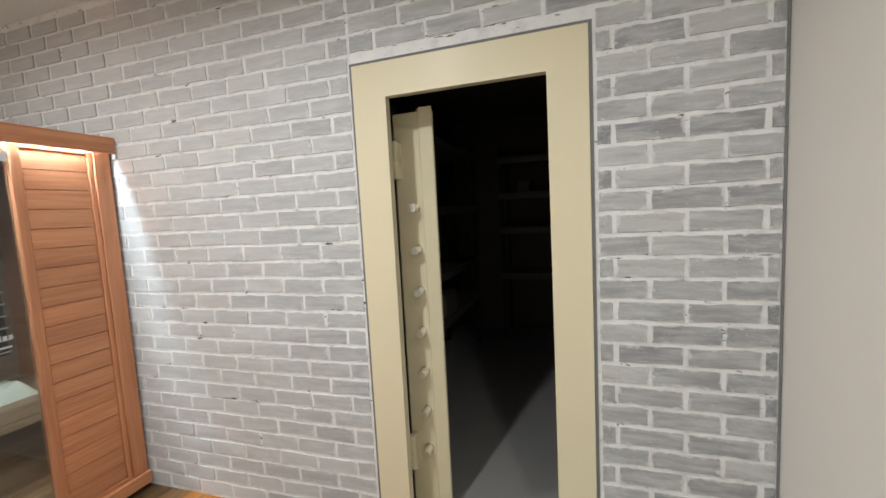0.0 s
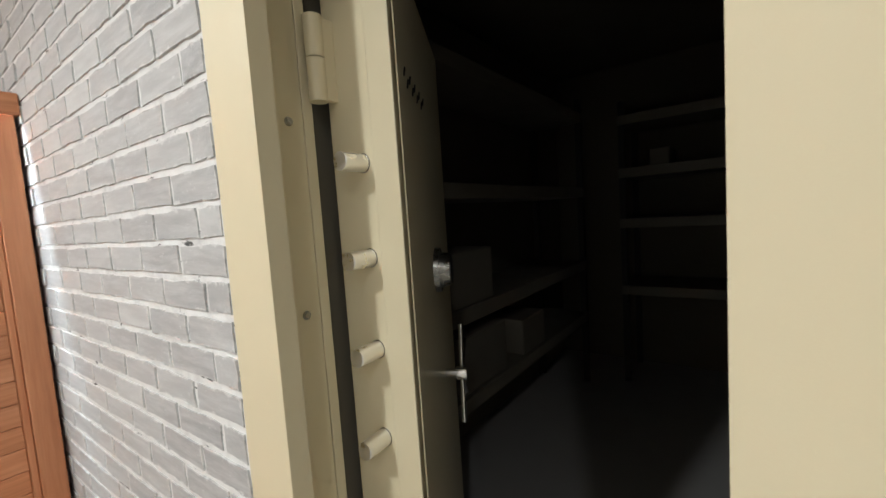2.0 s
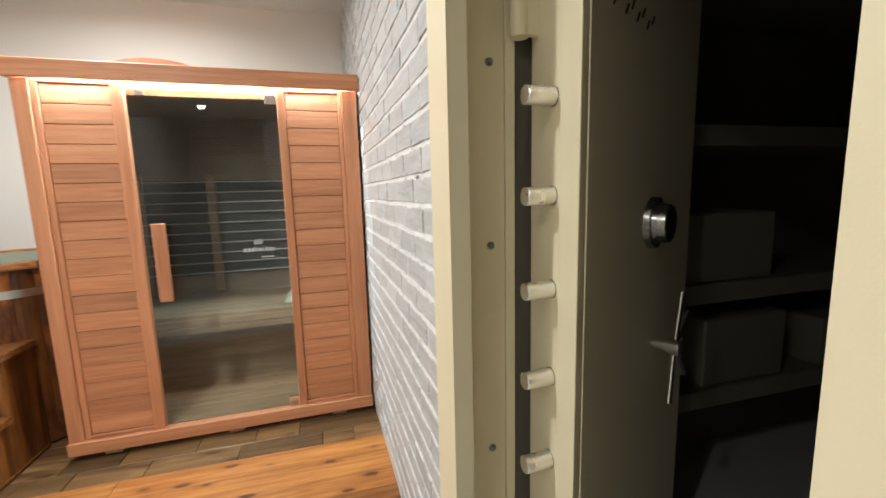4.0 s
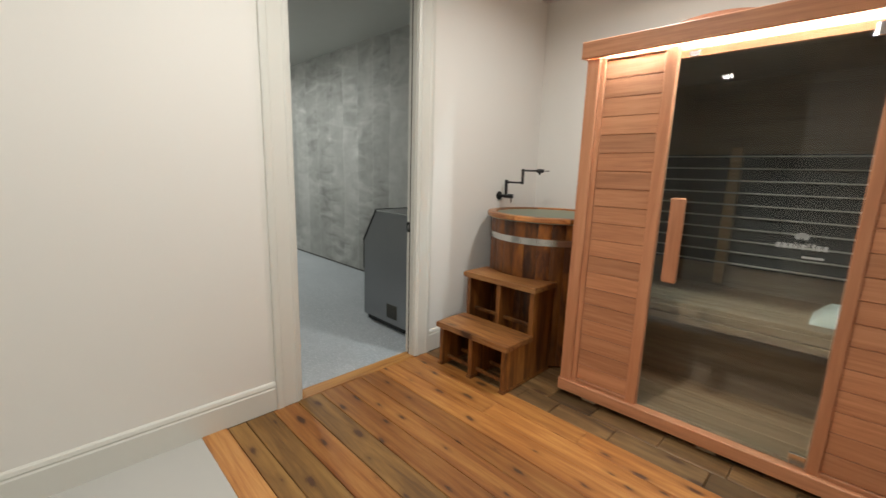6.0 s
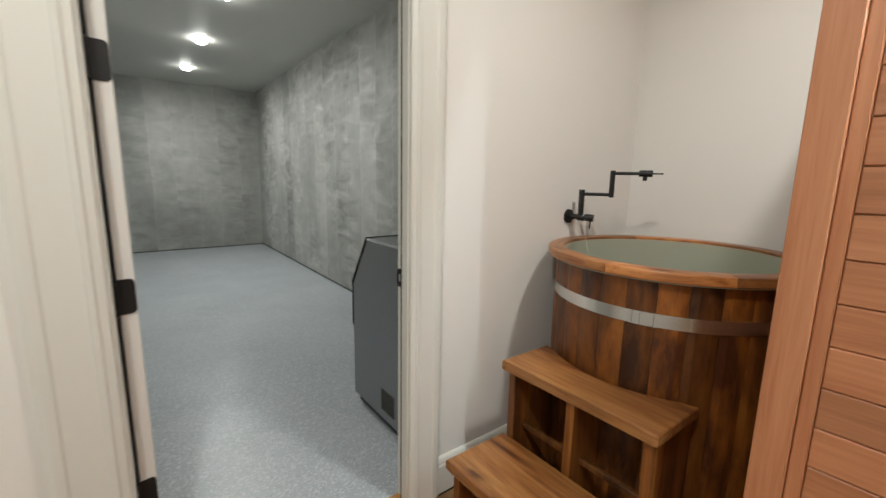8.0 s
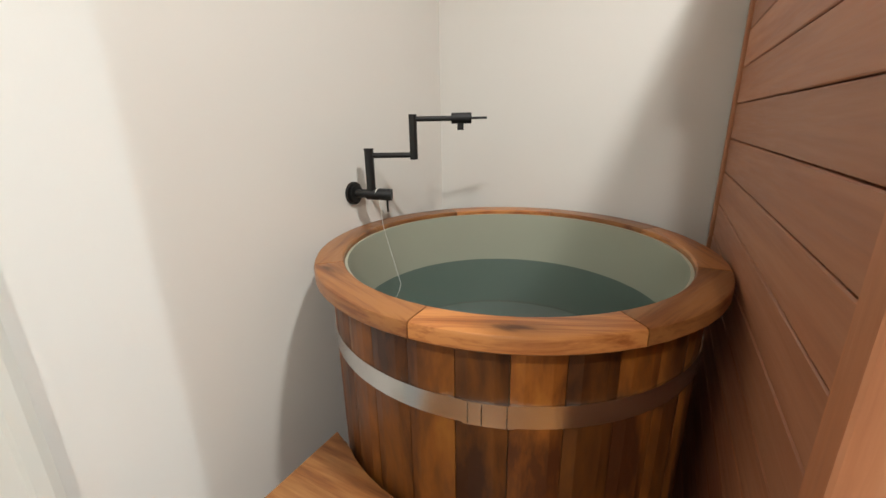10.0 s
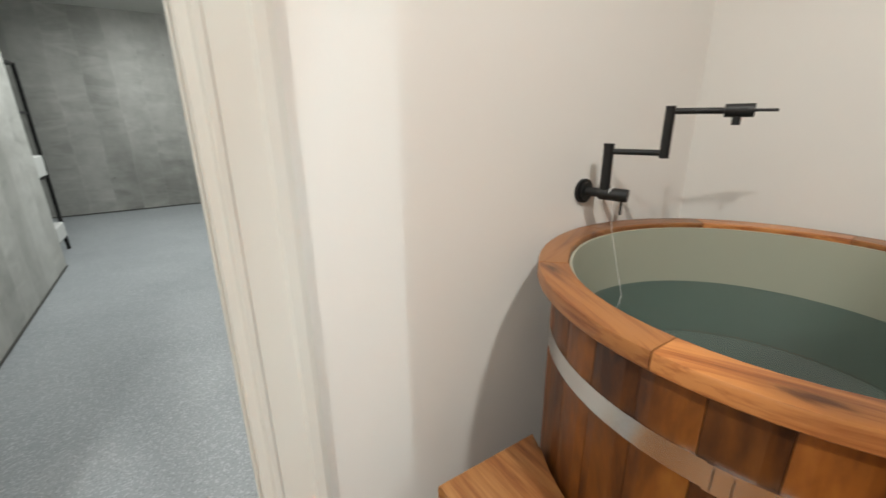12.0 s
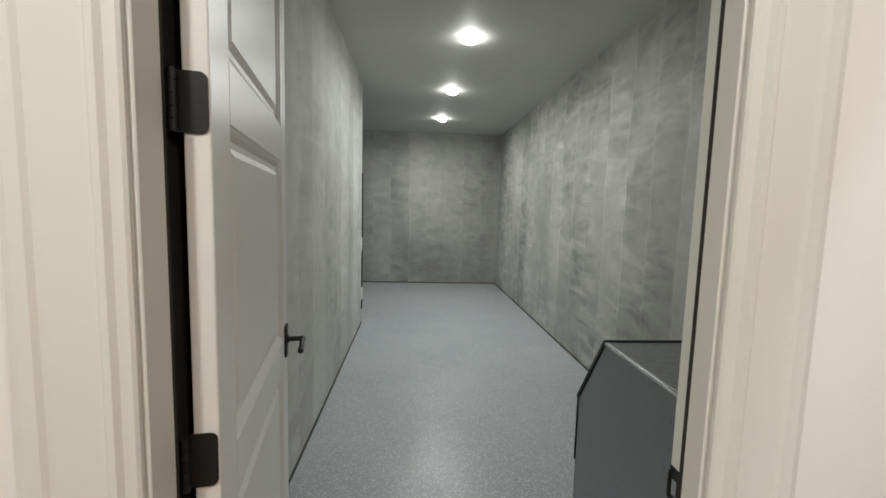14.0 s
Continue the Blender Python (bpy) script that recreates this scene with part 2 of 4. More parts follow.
def brick_material(name, edges):
    k = Mat(name, 0.72)
    co = k.coords((1, 1, 1), 9.0)
    tone = k.ramp(k.random(), (0.0, (0.22, 0.22, 0.225)), (0.35, (0.315, 0.315, 0.315)), (0.7, (0.38, 0.38, 0.375)), (1.0, (0.48, 0.48, 0.47)))
    streak = k.noise(k.coords((0.35, 1.0, 2.6), 9.0), 15, 6, 0.66, 0.35)
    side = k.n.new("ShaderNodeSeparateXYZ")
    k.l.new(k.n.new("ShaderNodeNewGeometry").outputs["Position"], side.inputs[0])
    # bricks grow paler towards -x, by world position
    paler = k.ramp(k.math("MULTIPLY", side.outputs[0], -0.4), (0.0, 0.02), (0.20, 0.16), (0.42, 0.32), (0.72, 0.52))
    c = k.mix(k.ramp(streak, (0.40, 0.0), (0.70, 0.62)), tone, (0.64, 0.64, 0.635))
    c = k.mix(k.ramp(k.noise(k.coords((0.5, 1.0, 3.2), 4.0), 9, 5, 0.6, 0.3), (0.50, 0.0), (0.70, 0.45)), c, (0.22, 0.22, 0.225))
    c = k.mix(paler, c, (0.66, 0.66, 0.655))
    c = k.mix(k.ramp(k.noise(k.coords((1.0, 1.0, 1.6), 3.0), 60, 3, 0.6), (0.66, 0.0), (0.71, 0.55)), c, (0.70, 0.70, 0.69))
    if edges:
        # lime smeared over the arrises
        at = k.n.new("ShaderNodeSeparateXYZ")
        k.l.new(k.n.new("ShaderNodeTexCoord").outputs["Object"], at.inputs[0])
        ex = k.math("MULTIPLY", k.math("SUBTRACT", k.math("ABSOLUTE", at.outputs[0]), 0.1055), 42.0)
        ez = k.math("MULTIPLY", k.math("SUBTRACT", k.math("ABSOLUTE", at.outputs[2]), 0.0327), 55.0)
        rag = k.math("MULTIPLY", k.math("SUBTRACT", k.noise(k.coords((1.0, 1.0, 1.4), 9.0), 26, 4, 0.6), 0.5), 2.6)
        lime = k.math("ADD", k.math("MAXIMUM", ex, ez), rag)
        c = k.mix(k.ramp(k.math("ADD", lime, 0.5), (0.36, 0.0), (0.62, 0.70)), c, (0.70, 0.695, 0.68))
    k.colour(c)
    k.bump(k.math("ADD", k.noise(co, 70, 6, 0.7), k.math("MULTIPLY", k.noise(co, 14, 3), 1.5)), 0.5, 0.004)
    return k.m


def mortar_material():
    k = Mat("white_mortar", 0.8)
    co = k.coords()
    c = k.ramp(k.noise(co, 16, 6, 0.65), (0.28, (0.60, 0.595, 0.585)), (0.5, (0.77, 0.765, 0.75)), (0.75, (0.83, 0.825, 0.81)))
    pits = k.ramp(k.noise(k.coords((0.45, 1.0, 1.6)), 30, 5, 0.62, 0.4), (0.640, 0.0), (0.675, 0.95))
    k.colour(k.mix(pits, c, (0.05, 0.048, 0.046)))
    k.bump(k.math("ADD", k.noise(co, 38, 6, 0.7), k.math("MULTIPLY", k.noise(co, 9, 3), 1.2)), 0.7, 0.006)
    return k.m


def concrete_material(name, smear, lift):
    """Poured wall: upright form-board strips, arcs of smeared cement across them, pin holes."""
    k = Mat(name, 0.78)
    at = k.n.new("ShaderNodeSeparateXYZ")
    k.l.new(k.coords(), at.inputs[0])
    wobble = k.math("MULTIPLY", k.math("SUBTRACT", k.noise(k.coords((1, 1, 0.6)), 3.0, 2), 0.5), 0.10)
    along = k.math("MULTIPLY", k.math("ADD", k.math("ADD", at.outputs[0], at.outputs[1]), wobble), 3.1)
    board = k.n.new("ShaderNodeTexWhiteNoise")
    board.noise_dimensions = "1D"
    k.l.new(k.math("FLOOR", along), board.inputs["W"])
    tone = k.math("SUBTRACT", board.outputs["Value"], 0.5)
    joint = k.ramp(k.math("ABSOLUTE", k.math("SUBTRACT", k.math("FRACT", along), 0.5)), (0.44, 0.0), (0.485, 1.0))
    shift = k.n.new("ShaderNodeCombineXYZ")
    k.put(k.math("MULTIPLY", board.outputs["Value"], 2.5), shift.inputs[2])
    moved = k.n.new("ShaderNodeVectorMath")
    k.l.new(k.coords((1.6, 1.6, 5.2)), moved.inputs[0])
    k.l.new(shift.outputs[0], moved.inputs[1])
    arcs = k.noise(moved.outputs[0], 1.35, 4, 0.5, 0.9)
    where = k.ramp(k.noise(k.coords((1, 1, 0.45)), 1.7, 3), (0.38, 0.15), (0.60, 1.0))
    soft = k.math("SUBTRACT", k.noise(k.coords((1, 1, 0.7)), 1.1, 4, 0.55), 0.5)
    mottle = k.math("SUBTRACT", k.noise(k.coords(), 8.0, 5, 0.62), 0.5)
    wave = k.math("MULTIPLY", k.ramp(arcs, (0.36, -0.0), (0.47, 0.42), (0.54, 0.52), (0.66, 1.0)), 1.0)
    wave = k.math("MULTIPLY", k.math("SUBTRACT", wave, 0.46), k.math("MULTIPLY", where, smear))
    v = k.math("ADD", 0.515 + lift, k.math("MULTIPLY", tone, 0.05 + 0.10 * smear))
    v = k.math("ADD", v, k.math("ADD", k.math("MULTIPLY", soft, 0.75), k.math("MULTIPLY", wave, 0.33)))
    v = k.math("ADD", v, k.math("ADD", k.math("MULTIPLY", mottle, 0.24), k.math("MULTIPLY", joint, 0.06 * smear)))
    c = k.ramp(v, (0.18, (0.19, 0.189, 0.172)), (0.50, (0.378, 0.376, 0.350)), (0.85, (0.61, 0.607, 0.575)))
    pins = k.ramp(k.cells(k.coords((1, 1, 0.8)), 4.2), (0.016, 0.85), (0.030, 0.0))
    c = k.mix(pins, c, (0.05, 0.05, 0.05))
    k.colour(c)
    k.bump(k.math("ADD", wave, k.math("ADD", k.math("MULTIPLY", joint, 0.3), k.math("MULTIPLY", k.noise(k.coords(), 60, 5), 0.3))), 0.35, 0.006)
    return k.m


def epoxy_material():
    k = Mat("speckled_epoxy", 0.3)
    co = k.coords()
    base = k.ramp(k.noise(co, 1.6, 3), (0.3, (0.345, 0.372, 0.392)), (0.7, (0.405, 0.430, 0.450)))
    flakes = k.cells(co, 175, "Color")
    sep = k.n.new("ShaderNodeSeparateColor")
    k.l.new(flakes, sep.inputs[0])
    c = k.mix(k.ramp(sep.outputs[0], (0.79, 0.0), (0.85, 0.75)), base, (0.60, 0.62, 0.64))
    c = k.mix(k.ramp(sep.outputs[1], (0.90, 0.0), (0.95, 0.6)), c, (0.25, 0.27, 0.29))
    k.colour(c)
    k.rough(k.ramp(k.noise(co, 3, 3), (0.3, 0.33), (0.7, 0.42)))
    k.bump(k.math("ADD", k.noise(co, 90, 2), k.math("MULTIPLY", k.cells(co, 150), 0.6)), 0.16, 0.0018)
    return k.m


def glow(name, c, strength):
    k = Mat(name, 0.4)
    k.put(c, k.b.inputs["Emission Color"])
    k.b.inputs["Emission Strength"].default_value = strength
    return k.m


def glass_material(name, tint, rough=0.0):
    k = Mat(name, rough, 0.0, tint)
    k.b.inputs["Transmission Weight"].default_value = 1.0
    k.b.inputs["IOR"].default_value = 1.45
    return k.m


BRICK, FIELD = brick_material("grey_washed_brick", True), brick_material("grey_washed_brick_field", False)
MORTAR, EPOXY = mortar_material(), epoxy_material()
CONCRETE, CONCRETE_E, CONCRETE_S = (concrete_material("smeared_concrete", 1.0, 0.0), concrete_material("mottled_concrete", 0.65, 0.16),
                                    concrete_material("plain_concrete", 0.55, -0.06))
LED = glow("led_strip_glow", (0.76, 0.95, 1.0), 420.0)
STOREGLOW = glow("store_lamp_glow", (0.97, 1.0, 0.95), 85.0)
PRINT = paint("white_print_on_glass", (0.48, 0.49, 0.48), 0.6)
LAMPGLOW = glow("lamp_diffuser_glow", (1.0, 0.95, 0.86), 22.0)
SMOKED = glass_material("smoked_glass", (0.67, 0.70, 0.66))
WATER = glass_material("water", (0.60, 0.72, 0.67))
WATER.node_tree.nodes["Principled BSDF"].inputs["IOR"].default_value = 1.33
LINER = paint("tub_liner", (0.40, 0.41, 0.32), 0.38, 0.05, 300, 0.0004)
# liner below the water line, underwater dimness put into its colour
BASIN = paint("tub_liner_underwater", (0.13, 0.17, 0.15), 0.4, 0.05, 300, 0.0004)
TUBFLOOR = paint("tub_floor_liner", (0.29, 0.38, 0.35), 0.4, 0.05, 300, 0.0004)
STAINLESS = metal("stainless_panel", (0.34, 0.345, 0.355), 0.38, (1, 1, 12))
HEATER = paint("heater_cloth", (0.085, 0.088, 0.092), 0.8, 0.2)
RAILW = paint("heater_guard_grey", (0.62, 0.62, 0.59), 0.5, 0.05)
TOWEL = paint("towel_cotton", (0.74, 0.76, 0.68), 0.9, 0.06, 250, 0.003)
STRING = paint("white_string", (0.75, 0.75, 0.72), 0.9)
LOGO = paint("white_print", (0.72, 0.72, 0.70), 0.6)

# ---- setting: floors, walls, ceilings ----
DL, DR, WT = -1.235, -2.06, 0.090          # clear doorway between the jambs
solid("floor", boxes((-0.738, 4.3, YS - WT + 0.005, 1.6, -0.12, 0.0)), paint("hall_floor_paint", (0.50, 0.49, 0.46), 0.5, 0.08, 200, 0.001), "pale grey painted concrete floor of the hall", "floor", kind="structure")
solid("floor_base", boxes((-3.6, -0.739, YS - WT + 0.005, 1.7, -0.12, -0.02)), GASKET, "dark subfloor under the pine boards", "floor", kind="structure")
solid("floor_store", boxes((-3.4, 2.4, -8.1, YS - WT + 0.004, -0.12, -0.002)), EPOXY, "blue-grey epoxy floor with fine speckled flakes", "floor", kind="structure")
solid("ceiling", boxes((-3.6, 4.4, -1.05, 1.7, H, H + 0.1)), CEIL, "plain white painted ceiling of the front room", "ceiling", kind="structure")
solid("ceiling_store", boxes((-3.4, 2.4, -8.1, YS - 0.02, HS, HS + 0.1)), STORECEIL, "grey painted ceiling of the concrete store", "ceiling", kind="structure")
solid("wall_west", boxes((XW - 0.15, XW, YS, YB, 0, H)), WALL, "smooth warm white painted wall behind the sauna", "wall", kind="structure")
DOOR_TOP = 2.43
solid("wall_south", boxes((XW - 0.15, DR - 0.02, YS - WT, YS, 0, HS), (DL + 0.02, 4.3, YS - WT, YS, 0, HS),
                          (DR - 0.02, DL + 0.02, YS - WT, YS, DOOR_TOP + 0.02, HS)), WALL,
      "smooth warm white painted wall with a doorway", "wall", kind="structure")
solid("wall_east_return", boxes((XE, XE + 0.14, 0.75, YB + 0.2, 0, H)), WALL, "plain white painted return wall beside the brick", "wall", kind="structure")
solid("wall_hall_north", boxes((XE + 0.14, 4.3, 0.75, 0.90, 0, H)), WALL, "plain white painted hall wall", "wall", kind="structure")
solid("wall_hall_east", boxes((4.3, 4.45, -1.1, 0.9, 0, H)), WALL, "plain white painted hall end wall", "wall", kind="structure")
solid("wall_store_west", boxes((-3.30, -3.145, -8.0, YS - WT, 0, HS)), CONCRETE, "poured grey concrete wall with form-board strips", "wall", kind="structure")
solid("wall_store_east", boxes((-1.015, -0.75, -5.15, YS - WT, 0, HS)), CONCRETE_E, "poured grey concrete wall ending in a square corner", "wall", kind="structure")
solid("wall_store_south", boxes((-3.30, 2.3, -7.98, -7.83, 0, HS)), CONCRETE_S, "poured grey concrete end wall, stained", "wall", kind="structure")
solid("wall_store_alcove", boxes((-0.75, 2.3, -5.15, -4.995, 0, HS), (2.15, 2.3, -7.83, -5.15, 0, HS)), CONCRETE, "poured grey concrete wall round the corner", "wall", kind="structure")

# dirty joint where the concrete meets the floor
solid("trim", boxes((-3.1445, -3.137, -7.822, YS - WT - 0.001, -0.001, 0.014), (-3.137, 2.14, -7.8295, -7.822, -0.001, 0.014), (-1.023, -1.0155, -5.15, YS - WT - 0.001, -0.001, 0.014)), paint("dirty_joint", (0.10, 0.095, 0.085), 0.9, 0.4),
      "dark dirty joint along the foot of the concrete walls", "wall joint", kind="structure")

# vault opening and brick wall core (mortar)
VL, VR, VT = -1.006, -0.050, 2.09      # outer edges of the vault door frame
LEAN = 0.0290                          # the brick left of the vault runs slightly inwards


def brick_face(x):
    return YB - LEAN * max(VL - x, 0.0)


bm = boxes((VR, XE, YB, YB + 0.2, 0, H), (VL, VR, YB, YB + 0.2, VT, H))
prism(bm, [(XW, brick_face(XW)), (VL, YB), (VL, YB + 0.2), (XW, YB + 0.2)], "z", 0, H)
brick_wall = solid("wall_brick", bm, MORTAR,
                   "grey brick wall with whitewashed mortar joints", "wall", kind="structure")

solid("trim_corner", boxes((XE - 0.009, XE - 0.0005, YB - 0.0065, YB - 0.0005, 0.0, H), bevel=0.002), CAULK, "grey caulk joint between brick and return wall", "caulk joint", kind="structure")

# casing and jambs of the doorway
def casing(x0, x1, z1, inner):
    """A moulded upright board, its beaded edge at inner."""
    bm = bmesh.new()
    s = 1 if inner > (x0 + x1) / 2 else -1
    outer = x0 if s > 0 else x1
    w = abs(x1 - x0)
    prof = [(0, 0), (0, 0.020), (0.012, 0.024), (0.030, 0.024), (0.036, 0.019), (w - 0.038, 0.016), (w - 0.033, 0.020),
            (w - 0.024, 0.020), (w - 0.018, 0.013), (w - 0.004, 0.011), (w, 0.007), (w, 0)]
    return prism(bm, [(outer + s * a, YS + b) for a, b in prof], "z", 0.0, z1)


door_frame = tagged(new("door_frame"), "cream painted door frame with moulded casing", "door frame", kind="structure")
part("casing", casing(DL - 0.006, DL + 0.137, DOOR_TOP + 0.1, DL - 0.006), TRIM, door_frame)
part("casing", casing(DR - 0.122, DR + 0.006, DOOR_TOP + 0.1, DR + 0.006), TRIM, door_frame)
part("head_casing", boxes((DR - 0.115, DL + 0.130, YS, YS + 0.018, DOOR_TOP - 0.005, DOOR_TOP + 0.115), bevel=0.004), TRIM, door_frame)
part("jamb", boxes((DL, DL + 0.018, YS - WT, YS, 0, DOOR_TOP), (DL - 0.012, DL, YS - 0.0615, YS - 0.002, 0, DOOR_TOP), bevel=0.002), TRIM, door_frame)
part("jamb", boxes((DR - 0.018, DR, YS - WT, YS, 0, DOOR_TOP), (DR, DR + 0.012, YS - 0.043, YS - 0.002, 0, DOOR_TOP), bevel=0.002), TRIM, door_frame)
part("head_jamb", boxes((DR, DL, YS - WT, YS, DOOR_TOP, DOOR_TOP + 0.018), (DR, DL, YS - 0.052, YS - 0.002, DOOR_TOP - 0.012, DOOR_TOP), bevel=0.002), TRIM, door_frame)
# added black block, stands in for the deep shade behind the open door
part("hinge_gap_lining", boxes((DL + 0.001, DL + 0.10, YS - WT - 0.11, YS - WT - 0.0005, 0, DOOR_TOP)), VOID, door_frame, "added black block for the shade behind the hinges")
part("weather_seal", boxes((DL - 0.010, DL - 0.0005, YS - 0.072, YS - 0.062, 0, DOOR_TOP), bevel=0.001), SEAL, door_frame, "dark brown foam seal")
part("weather_seal", boxes((DR + 0.0005, DR + 0.010, YS - 0.054, YS - 0.0435, 0, DOOR_TOP), bevel=0.001), SEAL, door_frame, "dark brown foam seal")
strike = part("strike_plate", boxes((DR + 0.0005, DR + 0.003, YS - 0.087, YS - 0.056, 0.862, 0.930), (DR + 0.003, DR + 0.006, YS - 0.087, YS - 0.083, 0.872, 0.920), bevel=0.001), BLACK, door_frame, "black steel strike plate")
part("strike_hole", boxes((DR + 0.0031, DR + 0.0036, YS - 0.078, YS - 0.066, 0.882, 0.910)), STEEL, strike, "steel latch hole lip")


def baseboard(name, x0, x1, label):
    bm = bmesh.new()
    prof = [(0, 0), (0.016, 0), (0.016, 0.118), (0.012, 0.126), (0.014, 0.134), (0.010, 0.148), (0.004, 0.156), (0, 0.156)]
    prism(bm, [(YS + a, b) for a, b in prof], "x", x0, x1)
    return solid(name, bm, TRIM, label, "baseboard", kind="structure")


baseboard("baseboard", DL + 0.138, 4.3, "cream painted moulded baseboard")
baseboard("baseboard", XW, DR - 0.123, "cream painted moulded baseboard")

# ---- front room lamps ----
def round_lamp(x, y, z, label, group, drop=0.006, lit=None):
    edge = 0.080 if lit else 0.100
    t = thing("ceiling_light", label, "ceiling light", group, (x, y, z))
    bm = lathe(bmesh.new(), x, y, [(0.066, z), (edge, z), (edge, z - 0.003), (edge - 0.004, z - 0.006), (0.070, z - 0.006), (0.066, z - 0.003)], 48, True)
    part("rim", bm, CEIL, t, smooth=True)
    bm = lathe(bmesh.new(), x, y, [(0.0005, z - drop), (0.025, z - drop * 0.95), (0.045, z - drop * 0.78), (0.058, z - drop * 0.52), (0.0655, z - 0.004), (0.0005, z - 0.003)], 40)
    part("diffuser", bm, lit or LAMPGLOW, t, "glowing round diffuser", True)
    return t


for x, y, w in FRONT_LAMPS:
    round_lamp(x, y, H, "white round recessed ceiling downlight, switched on", "front room downlights")
for x, y in STORE_LAMPS:
    round_lamp(x, y, HS, "white round ceiling light on grey ceiling, switched on", "store lights", 0.048, STOREGLOW)
# ---- sauna ----
SX, SY0, SY1, STOP = -2.430, -0.036, 1.473, 1.930      # front plane, sides, top of the cornice
SB = XW + 0.04                                         # back of the cabin


def build_sauna():
    t = thing("sauna_cabin", "reddish cedar infrared sauna cabin with smoked glass door and lit cornice", "sauna", "", (-2.9, 0.74, 0))
    part("base_rail", boxes((SX - 0.03, SX + 0.0295, SY0 - 0.004, SY1 + 0.004, 0.030, 0.098), bevel=0.004), CEDAR, t)
    for y in (0.14, 0.72, 1.28):
        part("foot", boxes((SX - 0.09, SX + 0.0, y - 0.04, y + 0.04, 0.0, 0.030), bevel=0.003), INSIDE, t)
    part("cornice", boxes((SX + 0.030, SX + 0.045, SY0 - 0.02, SY1 + 0.012, 1.848, STOP), bevel=0.003), CEDAR, t)
    part("cornice_top", boxes((SX - 0.03, SX + 0.0298, SY0 - 0.02, SY1 + 0.012, 1.895, STOP - 0.001)), CEDAR, t)
    for y in (SY0 - 0.02, SY1 - 0.003):
        part("cornice_end", boxes((SX - 0.03, SX + 0.0298, y, y + 0.015, 1.8535, 1.8945)), CEDAR, t)
    part("cornice_back", boxes((SX - 0.06, SX - 0.031, SY0, SY1, 1.80, STOP - 0.01)), CEDAR, t)
    # posts and stiles
    for name, y0, y1, d in (("corner_post", SY0, 0.030, 0.012), ("stile", 0.031, 0.058, 0.003), ("stile", 0.335, 0.388, 0.010),
                            ("stile", 1.063, 1.104, 0.010), ("stile", 1.372, 1.394, 0.003), ("corner_post", 1.395, SY1, 0.012)):
        part(name, boxes((SX - 0.035, SX + d, y0, y1, 0.0985, 1.853), bevel=0.003), CEDARV, t)
    for y0, y1 in ((0.058, 0.335), (1.104, 1.372)):
        part("bottom_bead", boxes((SX - 0.03, SX + 0.006, y0, y1, 0.0985, 0.118), bevel=0.003), CEDAR, t)
        part("top_bead", boxes((SX - 0.03, SX + 0.001, y0, y1, 1.836, 1.853), bevel=0.003), CEDAR, t)
        part("panel_backing", boxes((SX - 0.034, SX - 0.018, y0, y1, 0.1185, 1.853)), CEDAR, t)
        n = 19
        h = (1.8345 - 0.119) / n
        me = None
        for i in range(n):
            z = 0.119 + i * h
            m = Matrix.Translation((0, 0, z)) @ Matrix.Translation(-OFF[t])
            if me is None:
                bm = boxes((SX - 0.0175, SX - 0.004, y0 + 0.001, y1 - 0.001, 0.0011, h - 0.0011), bevel=0.0024)
                ob = part("slat", bm, CEDAR, None)
                me = ob.data
                ob.parent, ob.matrix_basis = t, m
            else:
                shared("slat", me, t, m)
    # strip light under the cornice
    part("led_strip", boxes((SX + 0.0135, SX + 0.0205, 0.050, 1.385, 1.888, 1.8945)), LED, t, "glowing warm white strip light")
    # glass door
    door = part("glass_door", boxes((SX - 0.012, SX - 0.004, 0.394, 1.058, 0.105, 1.825), bevel=0.001), SMOKED, t, "smoked frameless glass door")
    door.visible_shadow = False
    bm = bmesh.new()
    box(bm, SX + 0.024, SX + 0.052, 0.445, 0.505, 0.785, 1.180, 0.006, 2)
    part("handle", bm, CEDARV, door, "upright cedar pull handle")
    for z in (0.83, 1.135):
        part("handle_bolt", tube(bmesh.new(), (SX - 0.004, 0.475, z), (SX + 0.024, 0.475, z), 0.007), CHROME, door, "chrome handle bolt")
    for z in (0.115, 1.77):
        part("hinge", boxes((SX - 0.004, SX + 0.008, 1.005, 1.060, z, z + 0.045), bevel=0.002), CHROME, door, "chrome glass hinge")
    part("catch", boxes((SX - 0.004, SX + 0.004, 0.43, 0.47, 1.795, 1.815), bevel=0.001), CHROME, door, "chrome catch")
    # printed mark on the glass: plain shapes
    bm = bmesh.new()
    for k in range(5):
        a = math.pi * (0.5 + (k - 2) * 0.21)
        tube(bm, (SX - 0.0035, 0.915 + 0.012 * math.cos(a), 1.052 + 0.010 * math.sin(a)), (SX - 0.003, 0.915 + 0.012 * math.cos(a), 1.052 + 0.010 * math.sin(a)), 0.011, 12)
    part("printed_flower", bm, PRINT, door, "white printed flower mark")
    bars = [(0.840, 0.855, 1.0), (0.860, 0.874, 1.0), (0.879, 0.893, 1.0), (0.898, 0.903, 1.25), (0.908, 0.912, 1.0), (0.917, 0.931, 1.0),
            (0.936, 0.941, 1.25), (0.950, 0.958, 1.2), (0.963, 0.977, 1.0), (0.982, 0.996, 1.0)]
    part("printed_bar", boxes(*[(SX - 0.0038, SX - 0.0032, a, b, 1.006, 1.002 + 0.024 * k) for a, b, k in bars]), PRINT, door, "white printed lettering bars")
    part("printed_bar", boxes((SX - 0.0038, SX - 0.0032, 0.925, 0.99, 0.972, 0.980)), PRINT, door, "small white printed line")
    # side facing the tub: wide boards with fine joints, corner bead
    h = 0.0868
